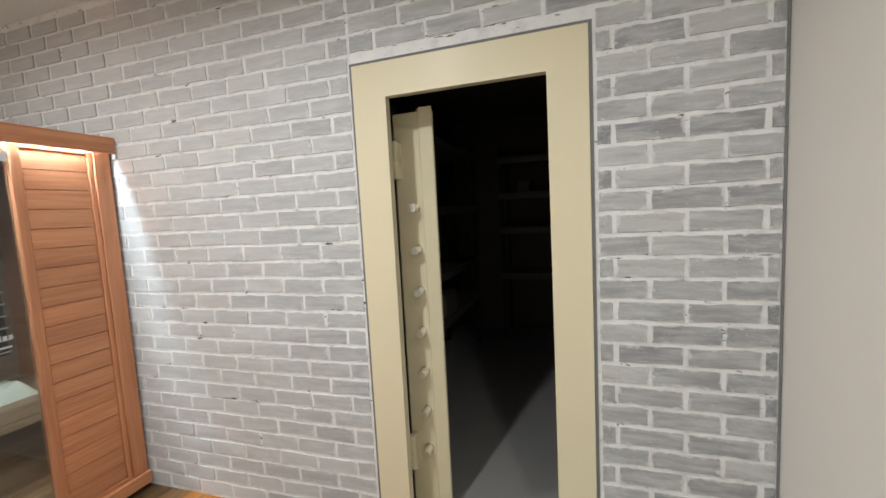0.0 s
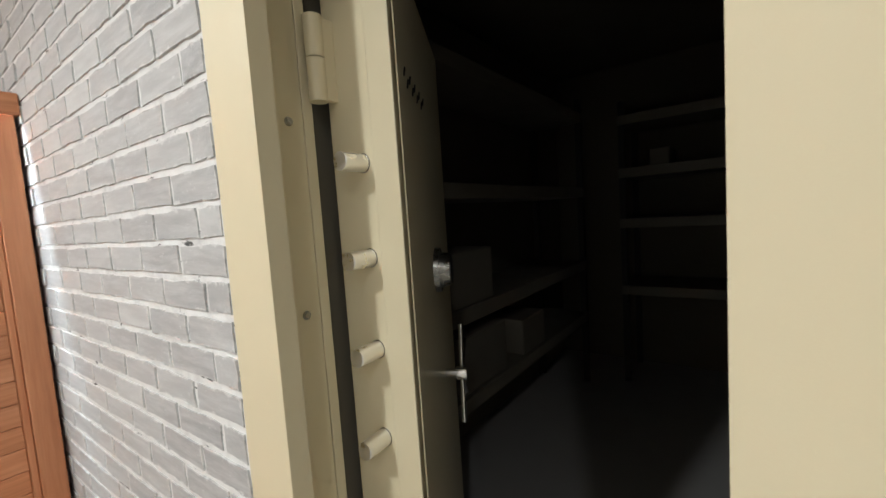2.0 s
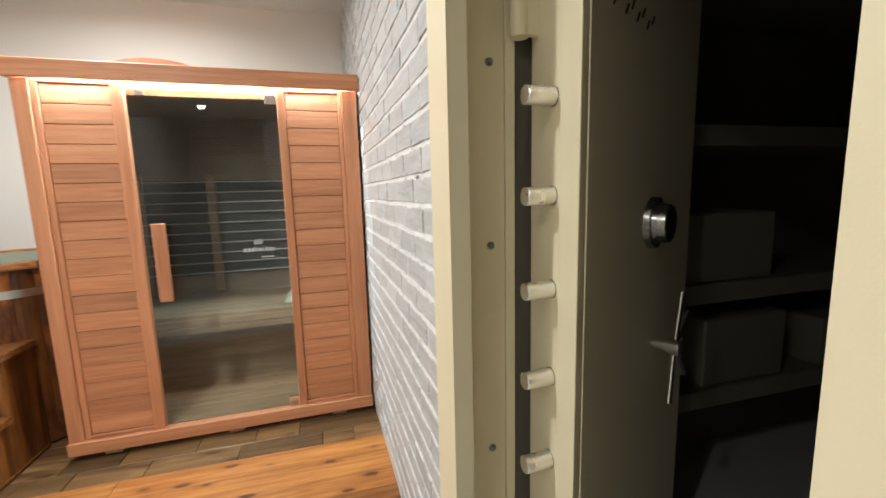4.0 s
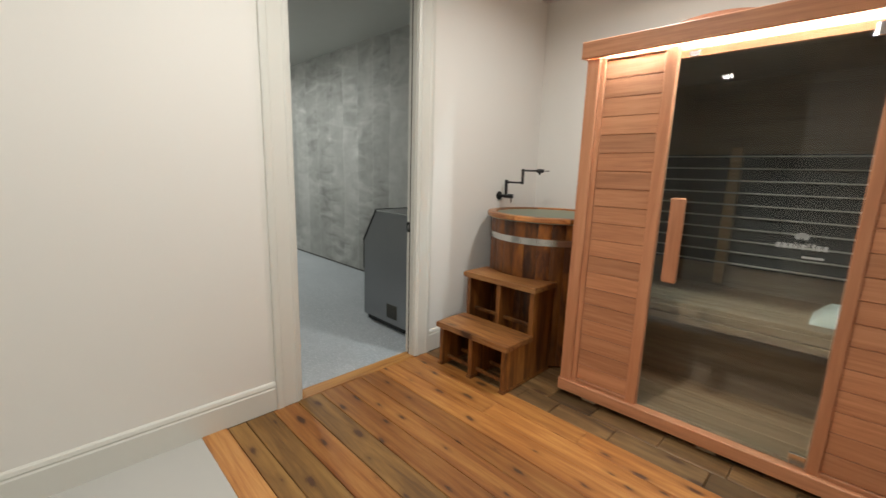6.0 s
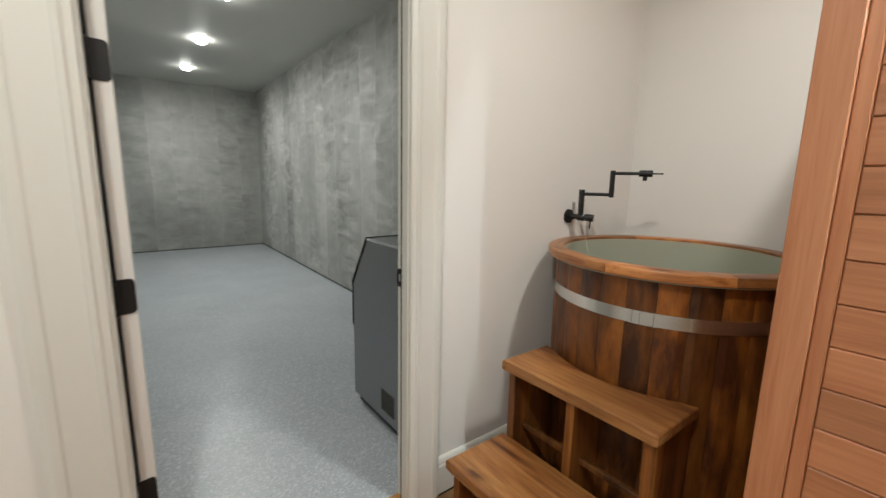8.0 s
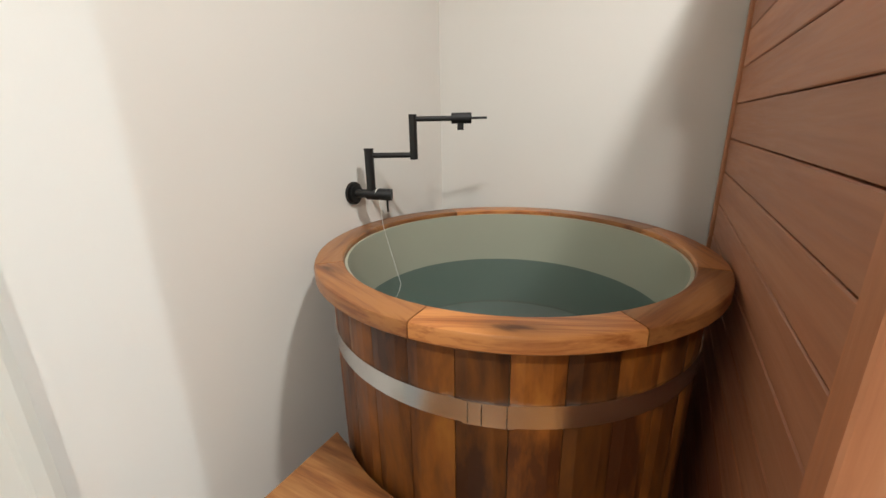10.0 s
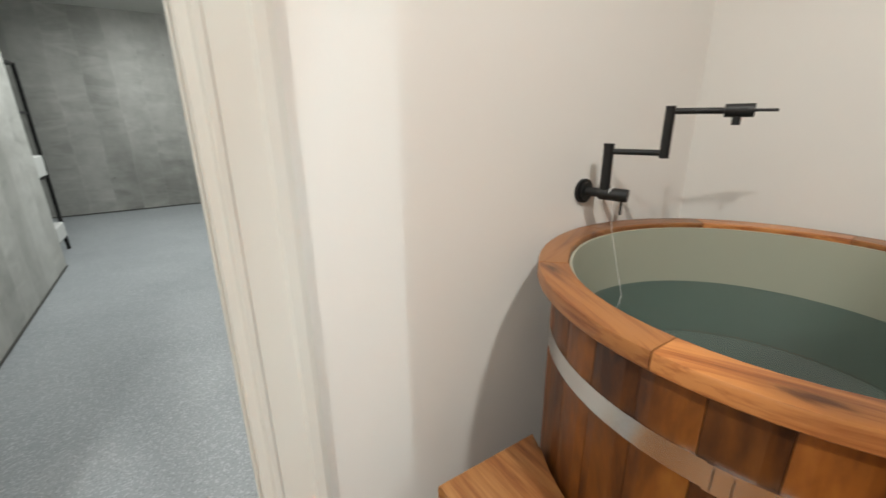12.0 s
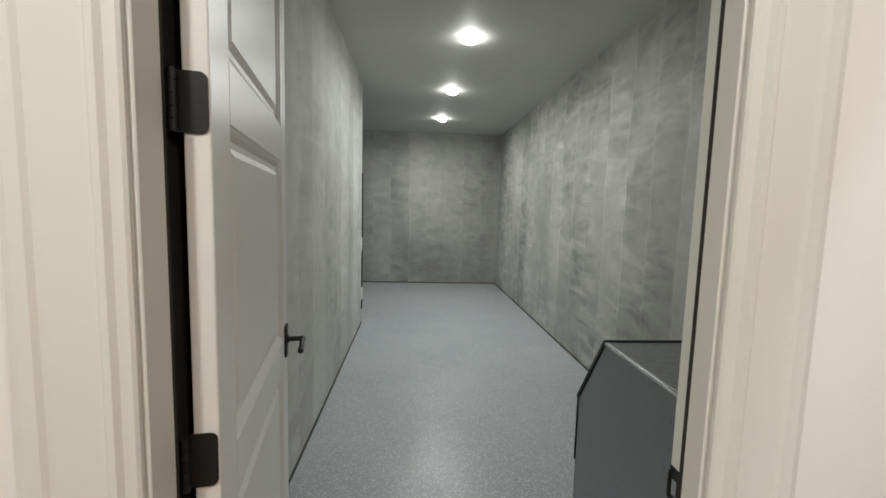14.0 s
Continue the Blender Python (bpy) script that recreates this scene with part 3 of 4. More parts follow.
    for i in range(20):
        z = 0.1 + i * h
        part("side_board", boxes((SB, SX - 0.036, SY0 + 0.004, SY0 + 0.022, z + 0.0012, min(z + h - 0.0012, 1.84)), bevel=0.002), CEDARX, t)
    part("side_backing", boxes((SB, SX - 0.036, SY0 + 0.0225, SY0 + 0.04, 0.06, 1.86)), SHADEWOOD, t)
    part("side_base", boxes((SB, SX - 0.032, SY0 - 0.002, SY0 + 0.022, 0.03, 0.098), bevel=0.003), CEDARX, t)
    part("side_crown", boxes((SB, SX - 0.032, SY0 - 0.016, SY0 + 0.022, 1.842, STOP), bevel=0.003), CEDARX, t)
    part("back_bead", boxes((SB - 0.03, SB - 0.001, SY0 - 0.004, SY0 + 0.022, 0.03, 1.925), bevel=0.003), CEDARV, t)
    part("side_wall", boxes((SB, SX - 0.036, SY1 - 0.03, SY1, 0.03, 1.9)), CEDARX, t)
    part("back_wall", boxes((SB, SB + 0.03, SY0 + 0.041, SY1 - 0.031, 0.05, 1.85)), SHADEWOOD, t, "basswood inner wall in a shaded colour")
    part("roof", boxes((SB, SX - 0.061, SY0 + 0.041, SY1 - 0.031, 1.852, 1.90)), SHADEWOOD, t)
    for i in range(7):
        x = SB + 0.032 + i * 0.142
        part("floor_board", boxes((x, min(x + 0.139, SX - 0.037), SY0 + 0.042, SY1 - 0.032, 0.045, 0.075), bevel=0.002), INSIDE, t)
    # bench, back heater with guard rails, posts
    part("bench_seat", boxes(*[(SB + 0.04 + k * 0.10, SB + 0.136 + k * 0.10, SY0 + 0.045, SY1 - 0.035, 0.575, 0.600) for k in range(6)], bevel=0.003), INSIDE, t)
    for z in (0.487, 0.533):
        part("bench_fascia", boxes((SB + 0.622, SB + 0.64, SY0 + 0.045, SY1 - 0.035, z, z + 0.042), bevel=0.003), INSIDE, t)
    part("bench_riser", boxes((SB + 0.38, SB + 0.395, SY0 + 0.045, SY1 - 0.035, 0.076, 0.574)), SHADEWOOD, t, "wooden panel below the bench in a shaded colour")
    for y0, y1 in ((0.10, 0.475), (0.55, 1.105), (1.18, 1.40)):
        part("heater_panel", boxes((SB + 0.031, SB + 0.045, y0, y1, 0.74, 1.42)), HEATER, t, "black infrared heater panel")
    for i in range(10):
        z = 0.755 + i * 0.072
        part("guard_rail", boxes((SB + 0.060, SB + 0.072, 0.07, 1.40, z, z + 0.009), bevel=0.002), RAILW, t, "pale heater guard rail")
    for y in (0.045, 0.485, 1.115):
        part("guard_post", boxes((SB + 0.046, SB + 0.0595, y, y + 0.052, 0.62, 1.46), bevel=0.002), INSIDE, t)
    # low arched vent hood on the roof
    bm = bmesh.new()
    arc = [(0.48 + 0.26 * math.cos(math.pi * k / 16), 1.90 + 0.10 * math.sin(math.pi * k / 16)) for k in range(17)]
    prism(bm, arc, "x", SX - 0.40, SX - 0.12)
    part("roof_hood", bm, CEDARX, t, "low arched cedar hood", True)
    t.rotation_euler.z = radians(1.3)
    return t


build_sauna()


def build_towel():
    bm = bmesh.new()
    bmesh.ops.create_grid(bm, x_segments=18, y_segments=14, size=0.5)
    for v in bm.verts:
        u, w = v.co.x, v.co.y
        r = max(abs(u), abs(w)) * 2
        v.co = Vector((SB + 0.40 + u * 0.26, 1.13 + w * 0.30,
                       0.602 + (1 - r ** 3) * (0.075 + 0.05 * noise.noise(Vector((u * 6, w * 5, 1)))) + 0.012 * noise.noise(Vector((u * 20, w * 17, 4))) ** 2))
    ret = bmesh.ops.extrude_face_region(bm, geom=list(bm.faces))
    for v in [g for g in ret["geom"] if isinstance(g, bmesh.types.BMVert)]:
        v.co.z = 0.601
    return solid("folded_towel", bm, TOWEL, "crumpled pale green towel on the sauna bench", "towel", smooth=True)


build_towel()

# ---- soaking tub ----
TX, TY, TR, TZ = -2.944, -0.490, 0.454, 1.000


def build_tub():
    t = thing("soaking_tub", "round cedar soaking tub with steel band, filled with water", "tub", "", (TX, TY, 0))
    n, ro, ri = 30, 0.420, 0.386
    bm = bmesh.new()
    w = 2 * math.pi / n
    out = []
    for k in range(5):
        a = -w / 2 * 0.974 + k * w * 0.974 / 4
        out.append((ro * math.cos(a), ro * math.sin(a)))
    for k in range(3):
        a = w / 2 * 0.974 - k * w * 0.974 / 2
        out.append((ri * math.cos(a), ri * math.sin(a)))
    out = [(out[0][0] - 0.004, out[0][1])] + out[1:4] + [(out[4][0] - 0.004, out[4][1])] + out[5:]
    prism(bm, out, "z", 0.012, 0.962)
    first = part("stave", bm, STAVE, None)
    me = first.data
    first.parent = t
    for k in range(n):
        m = pose(0, 0, 0, 0, 0, 360 * k / n + 3)
        if k == 0:
            first.matrix_basis = m
        else:
            shared("stave", me, t, m)
    # rim of curved segments
    seg, mid = 8, None
    for k in range(seg):
        a0, a1 = 2 * math.pi * k / seg + 0.0025, 2 * math.pi * (k + 1) / seg - 0.0025
        if mid is None:
            bm = bmesh.new()
            prof = [(0.390, TZ - 0.031), (TR - 0.003, TZ - 0.031), (TR, TZ - 0.028), (TR, TZ - 0.006), (TR - 0.002, TZ - 0.002), (TR - 0.006, TZ), (0.394, TZ), (0.391, TZ - 0.003)]
            rings = []
            for s in range(9):
                a = a0 + (a1 - a0) * s / 8
                rings.append([bm.verts.new((r * math.cos(a), r * math.sin(a), z)) for r, z in prof])
            for p, q in zip(rings, rings[1:]):
                for i in range(len(prof)):
                    j = (i + 1) % len(prof)
                    bm.faces.new((p[i], p[j], q[j], q[i]))
            bm.faces.new(rings[0]), bm.faces.new(rings[-1][::-1])
            ob = part("rim_segment", bm, RIMW, None, "", True)
            mid = ob.data
            ob.parent = t
            ob.matrix_basis = pose(0, 0, 0, 0, 0, 1)
        else:
            shared("rim_segment", mid, t, pose(0, 0, 0, 0, 0, 1 + 360 * k / seg))
    r = ro + 0.001
    part("band", lathe(bmesh.new(), TX, TY, [(r - 0.003, 0.820), (r + 0.002, 0.820), (r + 0.002, 0.862), (r - 0.003, 0.862)], 80, True), STEEL, t, "bright steel hoop", True)
    # overlapped clasp of the hoop
    clasp = bmesh.new()
    arc = [radians(11 + k) for k in range(12)]
    prism(clasp, [((r + 0.0045) * math.cos(a) + TX, (r + 0.0045) * math.sin(a) + TY) for a in arc] + [((r + 0.0021) * math.cos(a) + TX, (r + 0.0021) * math.sin(a) + TY) for a in arc[::-1]], "z", 0.8195, 0.8625)
    clasp = part("clasp", clasp, STEEL, t, "overlapping steel clasp of the hoop")
    for a in (12.2, 15.2, 20.6):
        o = Vector((TX + (r + 0.0042) * math.cos(radians(a)), TY + (r + 0.0042) * math.sin(radians(a)), 0))
        part("clasp_seam", tube(bmesh.new(), o + Vector((0, 0, 0.8215)), o + Vector((0, 0, 0.8605)), 0.0011, 8), DARKSTEEL, clasp)
    part("liner", lathe(bmesh.new(), TX, TY, [(0.3895, TZ - 0.012), (0.383, TZ - 0.012), (0.3815, 0.832), (0.3845, 0.832), (0.3850, TZ - 0.012)], 72), LINER, t, "grey-green moulded liner", True)
    part("liner_basin", lathe(bmesh.new(), TX, TY, [(0.3818, 0.8315), (0.378, 0.36), (0.36, 0.33), (0.0005, 0.33), (0.0005, 0.32), (0.3845, 0.32), (0.3845, 0.8315)], 72), BASIN, t, "submerged liner, underwater dimness in its dark green-grey", True)
    part("liner_floor", lathe(bmesh.new(), TX, TY, [(0.0005, 0.342), (0.330, 0.342), (0.335, 0.338), (0.335, 0.3305), (0.0005, 0.3305)], 64), TUBFLOOR, t, "blue-green moulded floor disc", True)
    part("under_rim_seal", lathe(bmesh.new(), TX, TY, [(ro - 0.01, TZ - 0.0365), (TR - 0.012, TZ - 0.0365), (TR - 0.012, TZ - 0.0315), (ro - 0.01, TZ - 0.0315)], 72, True), LINER, t, "pale liner lip under the rim", True)
    part("drain_tap", tube(bmesh.new(), (TX + 0.40, TY + 0.17, 0.22), (TX + 0.43, TY + 0.18, 0.22), 0.015), STEEL, t, "small drain fitting")
    return t


build_tub()
water = solid("water_surface", lathe(bmesh.new(), TX, TY, [(0.0005, 0.833), (0.3830, 0.833), (0.3820, 0.326), (0.0005, 0.326)], 72), WATER, "still clear blue-green water in the tub", "water", smooth=True)
water.visible_shadow = False

# ---- steps to the tub ----
def build_steps():
    t = thing("tub_steps", "two-tread cedar step stool with open boxes, beside the tub", "steps", "", (-2.34, -0.5, 0))
    y0, y1 = -0.768, -0.210
    for y in (y0 + 0.010, (y0 + y1) / 2 - 0.015, y1 - 0.040):
        bm = bmesh.new()
        prism(bm, [(-2.118, 0.018), (-2.118, 0.262), (-2.372, 0.262), (-2.372, 0.562), (-2.60, 0.562), (-2.60, 0.018)], "y", y, y + 0.030)
        part("side_panel", bm, STEPV, t)
    for y in (y0 + 0.002, (y0 + y1) / 2 - 0.019, y1 - 0.044):
        part("skid", boxes((-2.60, -2.108, y, y + 0.038, 0.0, 0.0175), bevel=0.003), STEPV, t)

    def tread(xf, xb, z, curve, name):
        bm = bmesh.new()
        pts = [(xf + 0.006, y0 - 0.004), (xf, y0 + 0.012), (xf, y1 - 0.012), (xf + -0.004, y1 + 0.004)]
        back = []
        for k in range(13):
            y = y1 + 0.004 - (y1 - y0 + 0.008) * k / 12
            x = xb
            if curve:
                d2 = 0.433 ** 2 - (y - TY) ** 2
                x = max(xb, TX + math.sqrt(d2)) if d2 > 0 else xb
            back.append((x, y))
        prism(bm, pts + back, "z", z - 0.036, z)
        bmesh.ops.bevel(bm, geom=[e for e in bm.edges if abs(e.verts[0].co.z - e.verts[1].co.z) < 1e-5], offset=0.005, segments=2, profile=0.5, affect="EDGES")
        part(name, bm, STEPW, t)

    tread(-2.098, -2.365, 0.300, False, "tread")
    tread(-2.352, -2.60, 0.600, True, "tread")
    for x, z in ((-2.16, 0.060), (-2.30, 0.060), (-2.42, 0.345), (-2.45, 0.045)):
        part("cross_rail", boxes((x - 0.018, x, y0 + 0.041, y1 - 0.041, z - 0.02, z), bevel=0.002), STEPV, t)
    return t


build_steps()

# ---- pot filler tap over the tub ----
def build_tap():
    t = thing("pot_filler_tap", "matt black folding pot filler tap on the wall", "tap", "", (-2.926, YS, 1.095))
    p0 = Vector((-2.926, YS, 1.095))
    bm = tube(bmesh.new(), p0, p0 + Vector((0, 0.008, 0)), 0.032, 32)
    tube(bm, p0 + Vector((0, 0.008, 0)), p0 + Vector((0, 0.016, 0)), 0.024, 32)
    part("wall_flange", bm, BLACK, t, smooth=True)
    j1, j2 = Vector((-2.938, -0.897, 1.095)), Vector((-2.994, -0.787, 1.2))
    tip, end = Vector((-3.044, -0.688, 1.293)), Vector((-3.083, -0.612, 1.293))
    part("inlet", tube(bmesh.new(), p0 + Vector((0, 0.012, 0)), j1 + Vector((-0.004, 0.010, 0)), 0.012, 20), BLACK, t, smooth=True)
    part("valve_body", tube(bmesh.new(), j1 + Vector((0.004, -0.012, 0)), j1 + Vector((-0.024, 0.052, -0.003)), 0.0165, 24), BLACK, t, smooth=True)
    part("valve_lever", tube(bmesh.new(), j1 + Vector((-0.018, 0.040, -0.012)), j1 + Vector((-0.018, 0.040, -0.052)), 0.0032, 12), BLACK, t)
    part("riser", tube(bmesh.new(), j1 + Vector((0, 0, 0)), j1 + Vector((0, 0, 0.120)), 0.0125, 24), BLACK, t, smooth=True)
    part("riser_cap", tube(bmesh.new(), j1 + Vector((0, 0, 0.1195)), j1 + Vector((0, 0, 0.124)), 0.0135, 24), BLACK, t, smooth=True)
    part("arm", tube(bmesh.new(), j1 + Vector((0, 0, 0.105)), j2, 0.0072, 20), BLACK, t, smooth=True)
    part("knuckle", tube(bmesh.new(), j2 + Vector((0, 0, -0.012)), j2 + Vector((0, 0, 0.105)), 0.0108, 24), BLACK, t, smooth=True)
    part("arm", tube(bmesh.new(), j2 + Vector((0, 0, 0.093)), tip, 0.0068, 20), BLACK, t, smooth=True)
    d = (end - tip).normalized()
    part("spout_valve", tube(bmesh.new(), tip - d * 0.008, tip + d * 0.045, 0.0140, 24), BLACK, t, smooth=True)
    part("spout_lever", tube(bmesh.new(), tip + d * 0.045, end, 0.0032, 12), BLACK, t)
    part("nozzle", tube(bmesh.new(), tip + d * 0.016 + Vector((0, 0, -0.012)), tip + d * 0.016 + Vector((0, 0, -0.030)), 0.0085, 20), BLACK, t, smooth=True)
    # white string tied to the valve
    cu = bmesh.new()
    a = j1 + Vector((-0.009, 0.018, 0))
    for k in range(24):
        b = 2 * math.pi * k / 24
        c = 2 * math.pi * (k + 1) / 24
        tube(cu, a + Vector((0.0152 * math.cos(b), 0, 0.0152 * math.sin(b))), a + Vector((0.0152 * math.cos(c), 0, 0.0152 * math.sin(c))), 0.0022, 6)
    pts = [a + Vector((0.010, 0.008, -0.012)), a + Vector((0.014, 0.020, -0.09)), a + Vector((0.017, 0.05, -0.18)), a + Vector((0.020, 0.075, -0.252)),
           a + Vector((0.050, 0.088, -0.262)), a + Vector((0.085, 0.100, -0.275)), a + Vector((0.110, 0.125, -0.33))]
    for p, q in zip(pts, pts[1:]):
        tube(cu, p, q, 0.0007, 6)
    solid("string", cu, STRING, "thin white string tied to the tap, hanging into the water", "string")
    return t


build_tap()

# ---- open door to the store ----
def build_store_door():
    hx, hy = -1.2545, -1.0485
    t = thing("door_1", "white painted panel door, wide open, with black hardware", "door", "", (hx, hy, 0))
    t["kind"] = "structure"
    W, T, Z0, Z1 = 0.83, 0.038, 0.012, 2.415
    # local: along the door u, thickness v (towards the doorway side), then turned about the hinge
    turn = Matrix.Translation((hx, hy, 0)) @ Matrix.Rotation(radians(-90 + 9.4), 4, "Z")

    def leaf(name, bm, material, label="", parent=t, smooth=False):
        bmesh.ops.transform(bm, matrix=turn, verts=bm.verts)
        return part(name, bm, material, parent, label, smooth)

    stile, rails = 0.110, [(Z0, 0.24), (0.80, 0.912), (1.500, 1.612), (2.285, Z1)]
    for u0, u1 in ((0.006, 0.006 + stile), (W - stile, W)):
        leaf("stile", boxes((u0, u1, -T, 0, Z0, Z1), bevel=0.002), DOORP)
    for z0, z1 in rails:
        leaf("rail", boxes((0.006 + stile, W - stile, -T, 0, z0, z1), bevel=0.002), DOORP)
    for (a, b), (c, d) in zip(rails, rails[1:]):
        z0, z1, u0, u1 = b, c, 0.006 + stile, W - stile
        bm = bmesh.new()
        for v0, v1, s in ((-0.004, -0.013, 1), (-T + 0.004, -T + 0.013, -1)):
            o = [(u0, z0), (u1, z0), (u1, z1), (u0, z1)]
            ins = lambda e: [(u0 + e, z0 + e), (u1 - e, z0 + e), (u1 - e, z1 - e), (u0 + e, z1 - e)]
            rings = [[bm.verts.new((p[0], v, p[1])) for p in ring] for ring, v in
                     ((o, v0 + 0.002 * s), (ins(0.010), v0 - 0.002 * s), (ins(0.022), v1), (ins(0.034), v1), (ins(0.050), v0 - 0.002 * s))]
            for p, q in zip(rings, rings[1:]):
                for i in range(4):
                    bm.faces.new((p[i], p[(i + 1) % 4], q[(i + 1) % 4], q[i]))
            bm.faces.new(rings[-1])
        leaf("panel", bm, DOORP)
    for z in (0.377, 0.944, 1.511, 2.078):
        lo, hi, r = -T + 0.002, 0.006, 0.012
        out = [(hi, z - 0.0455), (hi, z + 0.0455)]
        for c, a0 in (((lo + r, z + 0.0455 - r), 90), ((lo + r, z - 0.0455 + r), 180)):
            out += [(c[0] + r * math.cos(radians(a0 + 15 * k)), c[1] + r * math.sin(radians(a0 + 15 * k))) for k in range(7)]
        hinge = leaf("hinge", prism(bmesh.new(), out, "x", 0.0028, 0.0056), BLACK, "black steel butt hinge")
        for k in range(5):
            zk = z - 0.0455 + k * 0.0182
            leaf("knuckle", tube(bmesh.new(), (-0.004, 0.010, zk + 0.0004), (-0.004, 0.010, zk + 0.0178), 0.0075, 16), BLACK, "", hinge, True)
        for a, b in ((-0.024, 0.026), (-0.013, -0.026), (-0.024, -0.028), (-0.013, 0.028)):
            leaf("screw", tube(bmesh.new(), (0.0022, a, z + b), (0.0030, a, z + b), 0.0042, 12), BLACK, "", hinge, True)
        part("jamb_leaf", boxes((DL - 0.0030, DL - 0.0004, YS - WT - 0.004, YS - 0.0725, z - 0.0455, z + 0.0455), bevel=0.001), BLACK, hinge)
    hz, hu = 0.895, W - 0.050
    for s, v in ((1, 0.0), (-1, -T)):
        handle = leaf("handle_plate", boxes((hu - 0.022, hu + 0.022, min(v, v + s * 0.007), max(v, v + s * 0.007), hz - 0.060, hz + 0.052), bevel=0.002), BLACK, "black rectangular handle plate")
        if s < 0:
            bm = tube(bmesh.new(), (hu, v, hz), (hu, v + s * 0.012, hz), 0.013, 20)
            tube(bm, (hu, v + s * 0.010, hz), (hu, v + s * 0.060, hz), 0.0085, 16)
            bmesh.ops.create_uvsphere(bm, u_segments=14, v_segments=8, radius=0.0096, matrix=Matrix.Translation((hu, v + s * 0.058, hz)))
            tube(bm, (hu, v + s * 0.058, hz), (hu - 0.100, v + s * 0.060, hz - 0.010), 0.0092, 16, 0.0080)
            bmesh.ops.create_uvsphere(bm, u_segments=14, v_segments=8, radius=0.0098, matrix=Matrix.Translation((hu - 0.100, v + s * 0.060, hz - 0.010)))
            leaf("lever", bm, BLACK, "black lever", handle, True)
    return t


build_store_door()

# ---- ice machine in the store ----
def build_ice_machine():
    x0, x1, yb, yf = -2.86, -2.22, -1.16, -1.795
    t = thing("ice_machine", "grey stainless undercounter ice machine with sloping front", "ice machine", "", (-2.6, -1.55, 0))
    out = [(yb, 0.055), (yb, 0.942), (-1.622, 0.942), (yf, 0.685), (yf, 0.055)]
    bm = prism(bmesh.new(), out, "x", x0, x1)
    part("body", bm, STAINLESS, t, "dark grey stainless casing")
    part("top_panel", boxes((x0 - 0.002, x1 + 0.003, -1.622, yb, 0.9422, 0.956), bevel=0.004, segments=2), STAINLESS, t)
    part("top_edge", boxes((x1 + 0.0015, x1 + 0.0045, -1.618, yb, 0.9455, 0.9525)), CHROME, t, "bright folded edge")
    a, b = Vector((0, -1.622, 0.950)), Vector((0, yf - 0.004, 0.685))
    d = (b - a).normalized()
    nrm = Vector((0, d.z, -d.y))
    bm = bmesh.new()
    prism(bm, [((a + nrm * k + d * s).y, (a + nrm * k + d * s).z) for k, s in ((0, 0), (0.012, 0), (0.012, (b - a).length), (0, (b - a).length))][::-1], "x", x0 - 0.002, x1 + 0.004)
    part("bin_door", bm, BLACK, t, "black framed sloping bin door")
    part("front_trim", boxes((x1 - 0.002, x1 + 0.003, yf - 0.008, yf - 0.001, 0.45, 0.685)), BLACK, t, "black trim strip")
    part("top_trim", boxes((x0, x1 + 0.003, -1.632, -1.618, 0.950, 0.960), bevel=0.002), BLACK, t, "black trim strip")
    grille = part("vent_panel", boxes((x1 + 0.0005, x1 + 0.002, -1.48, -1.35, 0.10, 0.215)), GREYDOOR, t, "grey vent panel")
    for i in range(9):
        part("vent_slot", boxes((x1 + 0.002, x1 + 0.004, -1.475, -1.355, 0.107 + i * 0.012, 0.112 + i * 0.012)), BLACK, grille, "dark vent slot")
    part("skirt", boxes((x0 + 0.03, x1 - 0.02, yf + 0.03, yb, 0.012, 0.055)), BLACK, t, "black recessed plinth")
    for x in (x0 + 0.06, x1 - 0.05):
        for y in (yf + 0.06, yb - 0.06):
            part("foot", tube(bmesh.new(), (x, y, 0.0), (x, y, 0.013), 0.02, 16), BLACK, t)
    return t


build_ice_machine()

# ---- wire shelf seen round the corner ----
def build_store_rack():
    t = thing("storage_rack", "black metal storage rack round the concrete corner", "shelf", "", (-0.6, -5.5, 0))
    for x in (-0.930, 0.2):
        for y in (-5.45, -5.85):
            part("post", boxes((x - 0.015, x + 0.015, y - 0.015, y + 0.015, 0, 1.80)), BLACK, t)
    for z in (0.12, 0.75, 1.35, 1.78):
        part("shelf_board", boxes((-0.930, 0.2, -5.85, -5.45, z, z + 0.025)), BLACK, t)
    return t


build_store_rack()
solid("storage_box", boxes((-0.945, -0.55, -5.82, -5.47, 0.776, 0.97), bevel=0.01), LOGO, "pale storage box on a rack shelf", "box")
solid("storage_box", boxes((-0.955, -0.6, -5.82, -5.47, 0.146, 0.30), bevel=0.01), LOGO, "pale storage box on the lowest shelf", "box")

